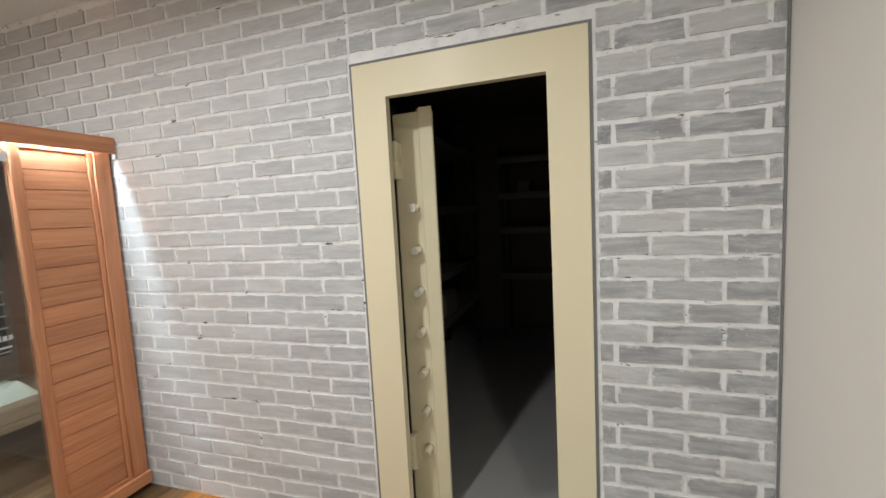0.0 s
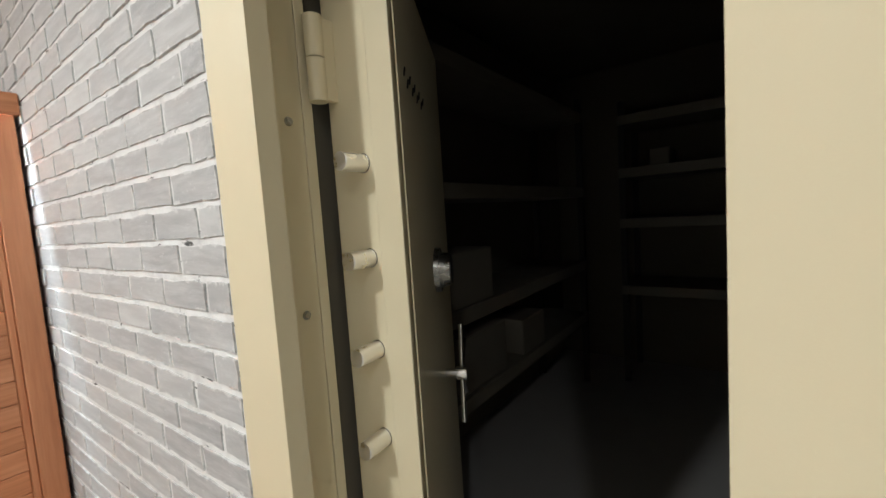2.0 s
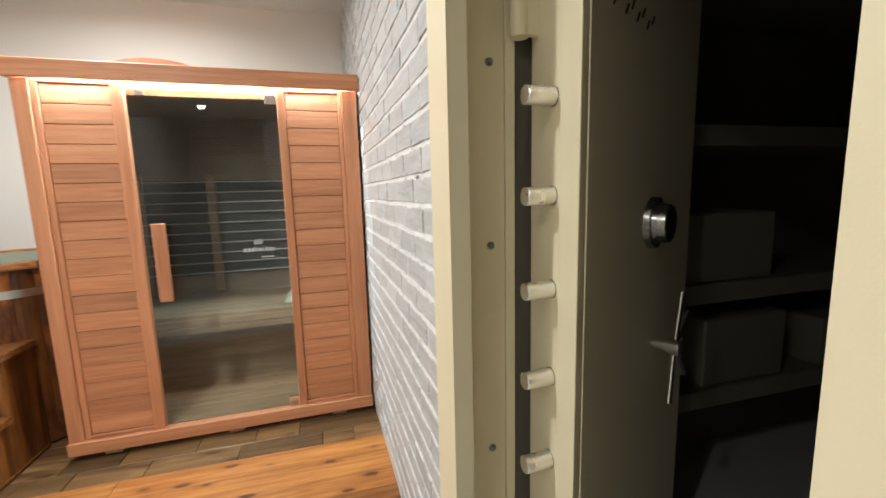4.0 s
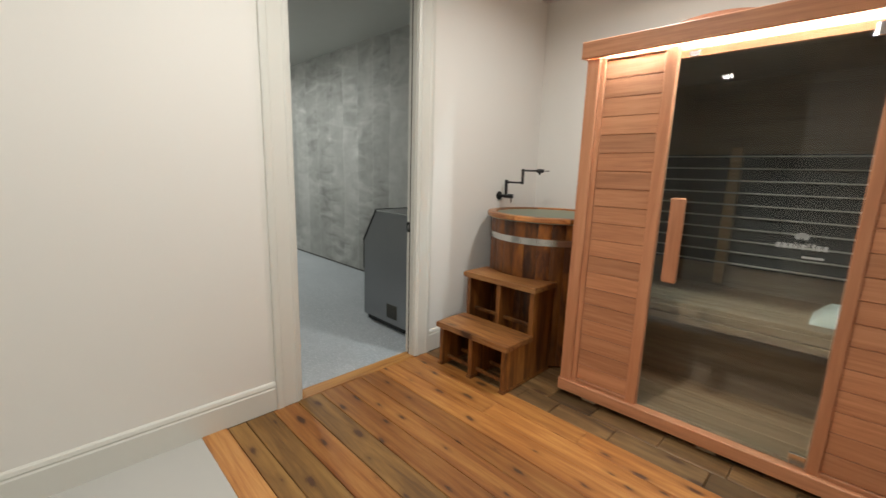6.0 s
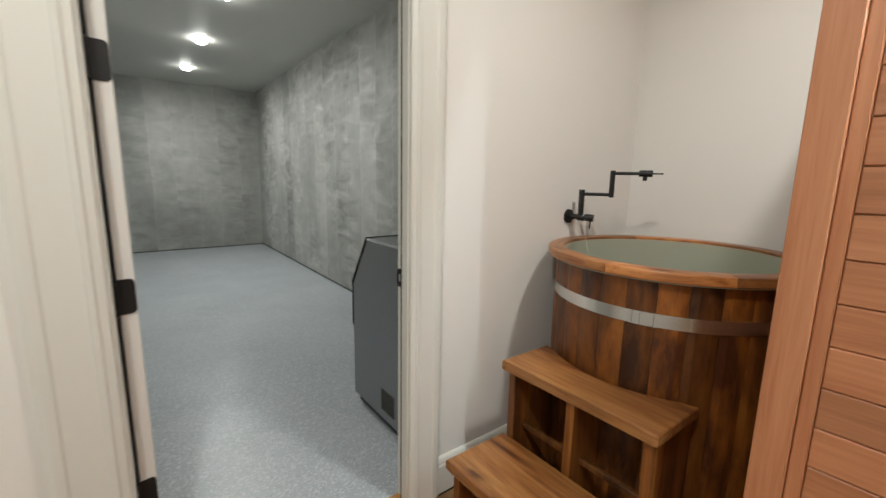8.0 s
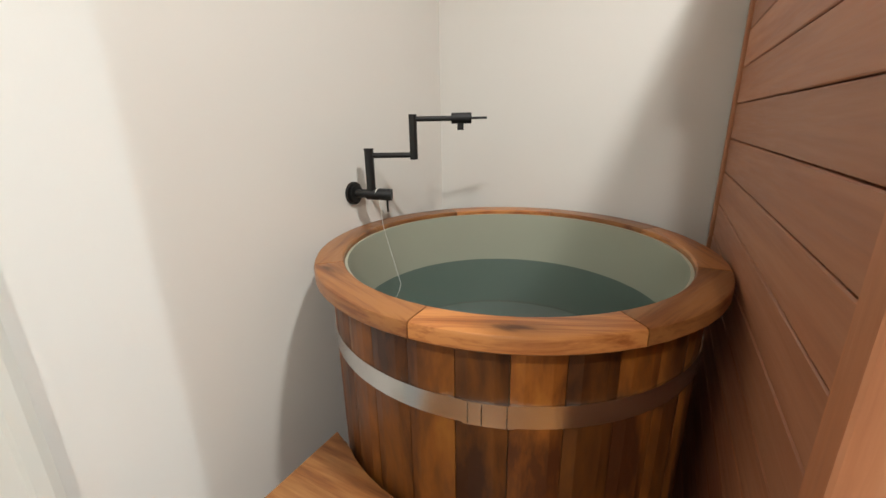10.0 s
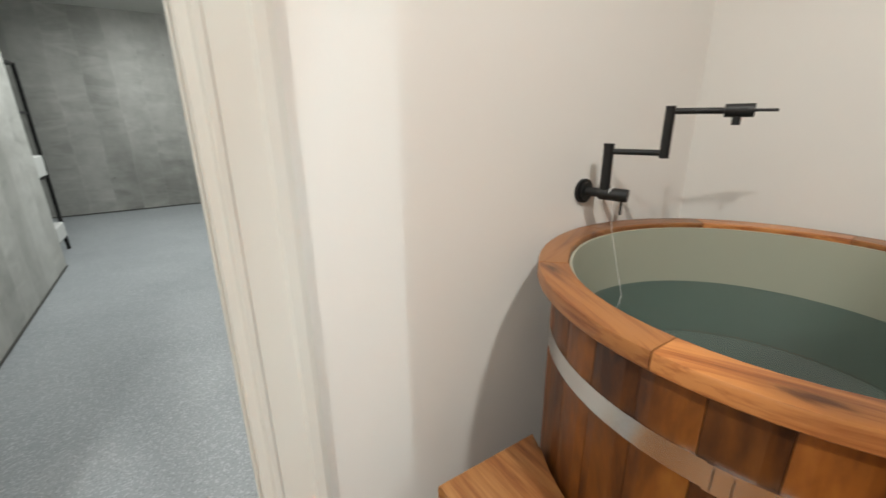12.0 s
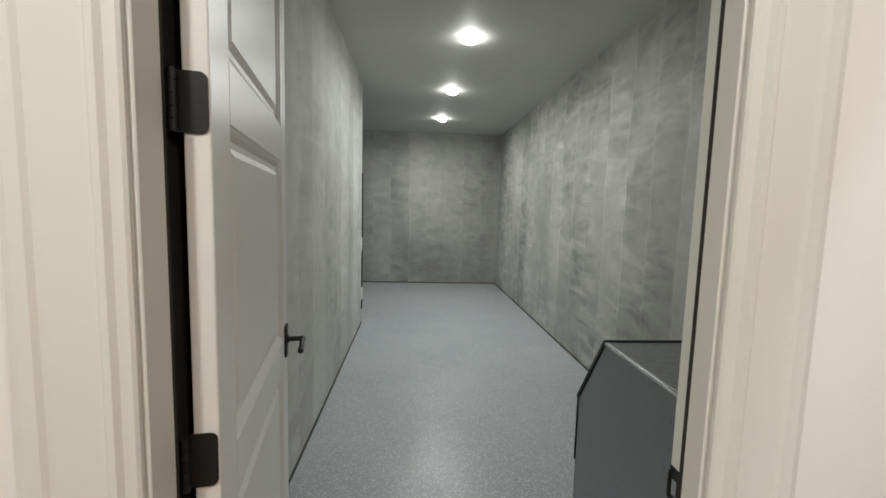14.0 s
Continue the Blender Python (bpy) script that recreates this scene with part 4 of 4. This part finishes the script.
# ---- vault door and its frame ----
IL, IR, IT, RX = -0.847, -0.203, 1.940, -0.930
def build_vault_frame():
    t = thing("vault_door_frame", "cream painted steel vault door frame set in brick", "door frame", "", (-0.5, YB, 0))
    f0, f1 = YB - 0.012, YB + 0.03
    a, b, c = VL + 0.012, VR - 0.012, VT - 0.012
    bm = prism(bmesh.new(), [(a, 0), (IL, 0), (IL, IT), (IR, IT), (IR, 0), (b, 0), (b, c), (a, c)], "y", f0, f1)
    bmesh.ops.bevel(bm, geom=[e for e in bm.edges if e.verts[0].co.y < f0 + 0.001 and e.verts[1].co.y < f0 + 0.001], offset=0.003, segments=2, profile=0.5, affect="EDGES")
    part("face_plate", bm, CREAM, t)
    part("reveal", boxes((RX - 0.012, RX, f1, YB + 0.142, 0.0, IT + 0.03), bevel=0.001), CREAM, t)
    part("reveal_strip", boxes((RX - 0.012, RX + 0.0025, YB + 0.1435, YB + 0.167, 0.0, IT + 0.03), bevel=0.001), CREAM, t)
    part("reveal", boxes((IR + 0.001, IR + 0.03, f1, YB + 0.135, 0.0, IT + 0.03)), CREAM, t)
    part("head_reveal", boxes((RX, IR, f1, YB + 0.142, IT + 0.032, IT + 0.05)), CREAM, t)
    part("sill", boxes((RX + 0.001, IR, f0, YB + 0.142, 0.0, 0.012), bevel=0.002), CREAM, t)
    # grey steel recess; the gap's shadow is included in its dark colour
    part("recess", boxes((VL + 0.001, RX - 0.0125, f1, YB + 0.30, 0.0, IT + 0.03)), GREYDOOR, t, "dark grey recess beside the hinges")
    for z in (0.28, 0.678, 1.177, 1.574, 1.86):
        part("screw", tube(tube(bmesh.new(), (RX, YB + 0.108, z), (RX + 0.003, YB + 0.108, z), 0.0095, 18, 0.0085), (RX + 0.003, YB + 0.108, z), (RX + 0.0045, YB + 0.108, z), 0.006, 6), DARKSTEEL, t, "grey zinc screw head")
    part("shadow_gap", boxes((VL, VL + 0.0115, YB - 0.004, YB + 0.02, 0, VT), (VR - 0.0115, VR, YB - 0.004, YB + 0.02, 0, VT), (VL + 0.012, VR - 0.012, YB - 0.004, YB + 0.02, VT - 0.0115, VT)), CAULK, t, "grey caulk joint round the frame")
    return t


build_vault_frame()


def build_vault_door():
    L, R, F, G = (-0.916, 1.747), (-0.721, 1.747), (-1.085, 2.372), (-1.255, 2.315)
    d = Vector((F[0] - R[0], F[1] - R[1], 0)).normalized()
    nrm = Vector((d.y, -d.x, 0))
    t = thing("vault_door", "heavy cream steel vault door standing open with chrome bolts", "vault door", "", (L[0], L[1], 0))
    part("slab", prism(bmesh.new(), [L, (-0.789, 1.747), (-1.135, 2.327), G], "z", 0.02, 1.915), CREAM, t)
    bm = prism(bmesh.new(), [(-0.7885, 1.740), (R[0], R[1] - 0.007), F, (-1.134, 2.327)], "z", 0.015, 1.932)
    bmesh.ops.bevel(bm, geom=list(bm.edges), offset=0.004, segments=2, profile=0.5, affect="EDGES")
    part("outer_plate", bm, CREAM, t, "cream steel outer plate")

    def on_face(along, z, out=0.0):
        return Vector((R[0], R[1], z)) + d * along + nrm * out

    bm = bmesh.new()
    q = [on_face(0.012, 0.03, 0.001), on_face(0.715, 0.03, 0.001), on_face(0.715, 0.03, 0.004), on_face(0.012, 0.03, 0.004)]
    prism(bm, [(v.x, v.y) for v in q], "z", 0.03, 1.915)
    part("face", bm, CREAM, t, "cream painted outer face")
    for i in range(7):
        z = 1.483 - i * 0.1955
        bm = tube(bmesh.new(), (-0.824, 1.747, z), (-0.820, 1.682, z), 0.0185, 28)
        bmesh.ops.bevel(bm, geom=[e for e in bm.edges if abs(e.verts[0].co.y - e.verts[1].co.y) < 1e-4 and e.verts[0].co.y < 1.69], offset=0.002, segments=1, affect="EDGES")
        bolt = part("bolt", bm, NICKEL, t, "round satin nickel locking bolt", True)
        part("bolt_collar", tube(bmesh.new(), (-0.824, 1.7455, z), (-0.824, 1.7485, z), 0.0200, 28), DARKSTEEL, bolt)
    for z in (0.30, 1.700):
        hb = part("hinge_knuckle", tube(bmesh.new(), (-0.898, 1.708, z - 0.085), (-0.898, 1.708, z), 0.019, 24), CREAM, t, "cream painted hinge barrel", True)
        part("hinge_pin", tube(bmesh.new(), (-0.898, 1.708, z + 0.002), (-0.898, 1.708, z + 0.085), 0.019, 24), CREAM, hb, "", True)
        part("hinge_strap", boxes((-0.898, -0.884, 1.708, 1.7465, z - 0.082, z + 0.082)), CREAM, hb)
    c = on_face(0.372, 1.212, 0.004)
    dial = part("dial", tube(tube(bmesh.new(), c, c + nrm * 0.014, 0.064, 40, 0.062), c + nrm * 0.0142, c + nrm * 0.042, 0.050, 40, 0.046), DARKSTEEL, t, "dark steel combination dial", True)
    part("dial_face", tube(bmesh.new(), c + nrm * 0.0422, c + nrm * 0.045, 0.041, 32), BLACK, dial, "black dial face")
    c = on_face(0.43, 0.885, 0.004)
    hub = part("hub", tube(tube(bmesh.new(), c, c + nrm * 0.048, 0.014, 24), c + nrm * 0.034, c + nrm * 0.064, 0.022, 24), CHROME, t, "chrome handle hub", True)
    for a in (70, 26, -46, -100):
        o = c + nrm * 0.050
        e = o + d * (0.145 * math.cos(radians(a))) + Vector((0, 0, 0.145 * math.sin(radians(a))))
        part("spoke", tube(bmesh.new(), o, e, 0.0062, 14, 0.0085), CHROME, hub, "", True)
    # unreadable lettering high on the face
    for k in range(9):
        o = on_face(0.07 + 0.030 * k, 1.655 - 0.016 * (k % 2), 0.005)
        bm = tube(bmesh.new(), o, o + d * 0.013 + Vector((0, 0, 0.02)), 0.0025, 6)
        part("letter_bar", bm, BLACK, t, "dark lettering stroke")
    return t


build_vault_door()

# ---- vault room ----
VY1 = 4.9
solid("floor_vault", boxes((-1.75, 1.2, YB + 0.0, VY1 + 0.1, -0.12, -0.004)), paint("vault_floor_paint", (0.36, 0.35, 0.34), 0.6, 0.2), "dull grey floor of the dark vault", "floor", kind="structure")
solid("ceiling_vault", boxes((-1.75, 1.2, YB + 0.2, VY1 + 0.1, 2.5, 2.6)), VAULTWALL, "vault ceiling, darkened as unlit", "ceiling", kind="structure")
solid("wall_vault_west", boxes((-1.75, -1.6, YB + 0.2, VY1, 0, 2.5)), VAULTWALL, "vault wall, darkened as unlit", "wall", kind="structure")
solid("wall_vault_east", boxes((1.05, 1.2, YB + 0.2, VY1, 0, 2.5)), VAULTWALL, "vault wall, darkened as unlit", "wall", kind="structure")
solid("wall_vault_north", boxes((-1.75, 1.2, VY1, VY1 + 0.1, 0, 2.5)), VAULTWALL, "vault end wall, darkened as unlit", "wall", kind="structure")


def shelf_unit(x0, x1, y0, y1, levels, label):
    t = thing("shelving", label, "shelf", "vault shelves", ((x0 + x1) / 2, (y0 + y1) / 2, 0))
    for x, y in ((x0, y0), (x1 - 0.04, y0), (x0, y1 - 0.04), (x1 - 0.04, y1 - 0.04)):
        part("post", boxes((x, x + 0.04, y, y + 0.04, 0, max(levels) + 0.1)), GASKET, t)
    for z in levels:
        part("shelf_board", boxes((x0, x1, y0 - 0.012, y1, z - 0.07, z), bevel=0.003), SHELFP, t, "pale painted shelf board, darkened as unlit")
    return t


shelf_unit(-0.95, 1.0, 4.4, 4.88, (0.75, 1.25, 1.62, 2.0), "dark shelving along the vault end wall")
shelf_unit(-1.58, -1.18, 2.3, 4.3, (0.55, 0.95, 1.5, 2.05), "dark shelving along the vault side wall")
for x0, x1, z, h, y in ((-0.3, 0.15, 1.25, 0.16, 4.42), (-0.75, -0.62, 1.62, 0.12, 4.42), (0.25, 0.8, 1.62, 0.2, 4.45)):
    solid("storage_box", boxes((x0, x1, y, y + 0.35, z, z + h), bevel=0.006), SHELFP, "pale carton on a vault shelf, darkened as unlit", "box", "vault boxes")
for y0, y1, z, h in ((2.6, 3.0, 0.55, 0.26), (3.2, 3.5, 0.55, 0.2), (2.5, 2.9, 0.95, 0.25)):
    solid("storage_box", boxes((-1.5, -1.2, y0, y1, z, z + h), bevel=0.006), SHELFP, "pale carton on a vault shelf, darkened as unlit", "box", "vault boxes")

# ---- pine floor, board by board ----
WX = -0.738
pine_floor = tagged(new("floor_boards"), "knotty orange pine plank floor, worn and oiled", "floor", kind="structure")
part("border_board", boxes((WX - 0.11, WX, YS + 0.0, 1.535, -0.019, 0.004), bevel=0.003), EDGEPINE, pine_floor, "pale pine edge board")
part("threshold_board", boxes((DR, DL, YS - WT + 0.006, YS + 0.012, -0.019, 0.004), bevel=0.003), PINEX, pine_floor, "pale pine threshold board")
BW = 0.1365
rnd = random.Random(5)
x = WX - 0.112
i = 0
while x - BW > -2.19:
    BW = 0.085 if i == 0 else 0.1363
    i += 1
    y = YS + 0.013 if DR < x - BW / 2 < DL else YS + 0.018
    y_end = 1.54
    cuts = sorted(rnd.uniform(YS + 0.5, 1.2) for _ in range(rnd.choice((0, 1, 1)))) + [y_end]
    for c in cuts:
        old = i in (1, 2, 4)
        bm = boxes((x - BW + 0.0016, x - 0.0016, y, c - 0.0012, -0.019, rnd.uniform(-0.0008, 0.0008)), bevel=0.003)
        part("floor_board", bm, OLDPINE if old and y < 0.3 else PINE, pine_floor)
        y = c
    x -= BW
x_edge = x
x = x_edge
while x > XW + 0.02:
    x0 = max(x - 0.1363, XW + 0.002)
    y = YS + 0.018
    while y < 1.53:
        c = min(y + rnd.uniform(0.16, 0.42), 1.54)
        if c > 1.46:
            c = 1.54
        part("floor_board", boxes((x0 + 0.002, x - 0.002, y + 0.0015, c - 0.0015, -0.019, rnd.uniform(-0.004, -0.001)), bevel=0.003), OLDY, pine_floor)
        y = c
    x = x0

# ---- bricks ----
CH, BL = 0.0783, 0.2240
rnd = random.Random(11)
brick_meshes = []
for k in range(10):
    hw, hh = (BL - 0.013) / 2, (CH - 0.013) / 2
    ring = [(hw * a, -hh) for a in (-1, -0.6, -0.2, 0.25, 0.65)] + [(hw, -hh), (hw, hh * 0.1)] + [(hw * a, hh) for a in (1, 0.55, 0.1, -0.3, -0.7)] + [(-hw, hh), (-hw, -hh * 0.1)]
    ring = [(a + rnd.uniform(-0.0034, 0.0034), c + rnd.uniform(-0.0034, 0.0034)) for a, c in ring]
    bm = prism(bmesh.new(), ring, "y", -0.0040, 0.012)
    front = [f for f in bm.faces if all(v.co.y < 0 for v in f.verts)]
    bmesh.ops.inset_region(bm, faces=front, thickness=0.0035, depth=0.0)
    for v in bm.verts:
        if v.co.y < 0 and any(len(f.verts) < 5 and any(w.co.y > 0 for w in f.verts) for f in v.link_faces):
            v.co.y += 0.0030
        elif v.co.y < 0:
            v.co.y += rnd.uniform(-0.0012, 0.0012)
    me = bpy.data.meshes.new("brick")
    bmesh.ops.recalc_face_normals(bm, faces=bm.faces)
    bm.to_mesh(me)
    bm.free()
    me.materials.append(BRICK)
    brick_meshes.append(me)
far_boxes = []
z = 1.775 - 22 * CH
row = 0
while z < H:
    z0, z1 = max(z - CH / 2, 0.0), min(z + CH / 2, H)
    odd = row % 2
    joints = [VL] + [(0.237 if odd else 0.125) + k * BL for k in range(-5, 3)]
    joints = [VL] + [q for q in joints if q > VL + 0.05 and q < XE - 0.05] + [XE - 0.004]
    left = [(-1.108 if odd else -1.000) - 0.2155 * k for k in range(0, 13)]
    left = [q for q in left if XW < q < VL - 0.03] + [XW]
    joints = left[::-1] + joints
    for a, b in zip(joints, joints[1:]):
        if b <= VL + 1e-6:
            spans = [(a, b - 0.004 if b > VL - 0.01 and z < VT else b)]
        elif z - CH / 2 < VT - 0.03:
            spans = [(max(a, VR + 0.004), b)]
        else:
            spans = [(a, b)]
        for s0, s1 in spans:
            if s1 - s0 < 0.035:
                continue
            lo = z0 if s1 <= VL or s0 >= VR else max(z0, VT + 0.004)
            hi = z1
            if hi - lo < 0.03:
                continue
            if s1 > -1.95 or (s1 > -2.36 and z > 0.4):
                m = pose((s0 + s1) / 2 + rnd.uniform(-0.002, 0.002), brick_face((s0 + s1) / 2) + rnd.uniform(-0.001, 0.001), (lo + hi) / 2 + rnd.uniform(-0.0015, 0.0015), rnd.uniform(-0.6, 0.6), rnd.uniform(-0.5, 0.5), rnd.uniform(-0.4, 0.4) + (math.degrees(LEAN) if s1 <= VL else 0.0))
                m = m @ Matrix.Diagonal(((s1 - s0 - 0.016) / (BL - 0.013), 1, (hi - lo - 0.0155) / (CH - 0.013), 1))
                shared("brick", rnd.choice(brick_meshes), brick_wall, m)
            else:
                far_boxes.append((s0 + 0.008, s1 - 0.008, brick_face((s0 + s1) / 2) - 0.005, YB + 0.012, lo + 0.0075, hi - 0.0075))
    z += CH
    row += 1
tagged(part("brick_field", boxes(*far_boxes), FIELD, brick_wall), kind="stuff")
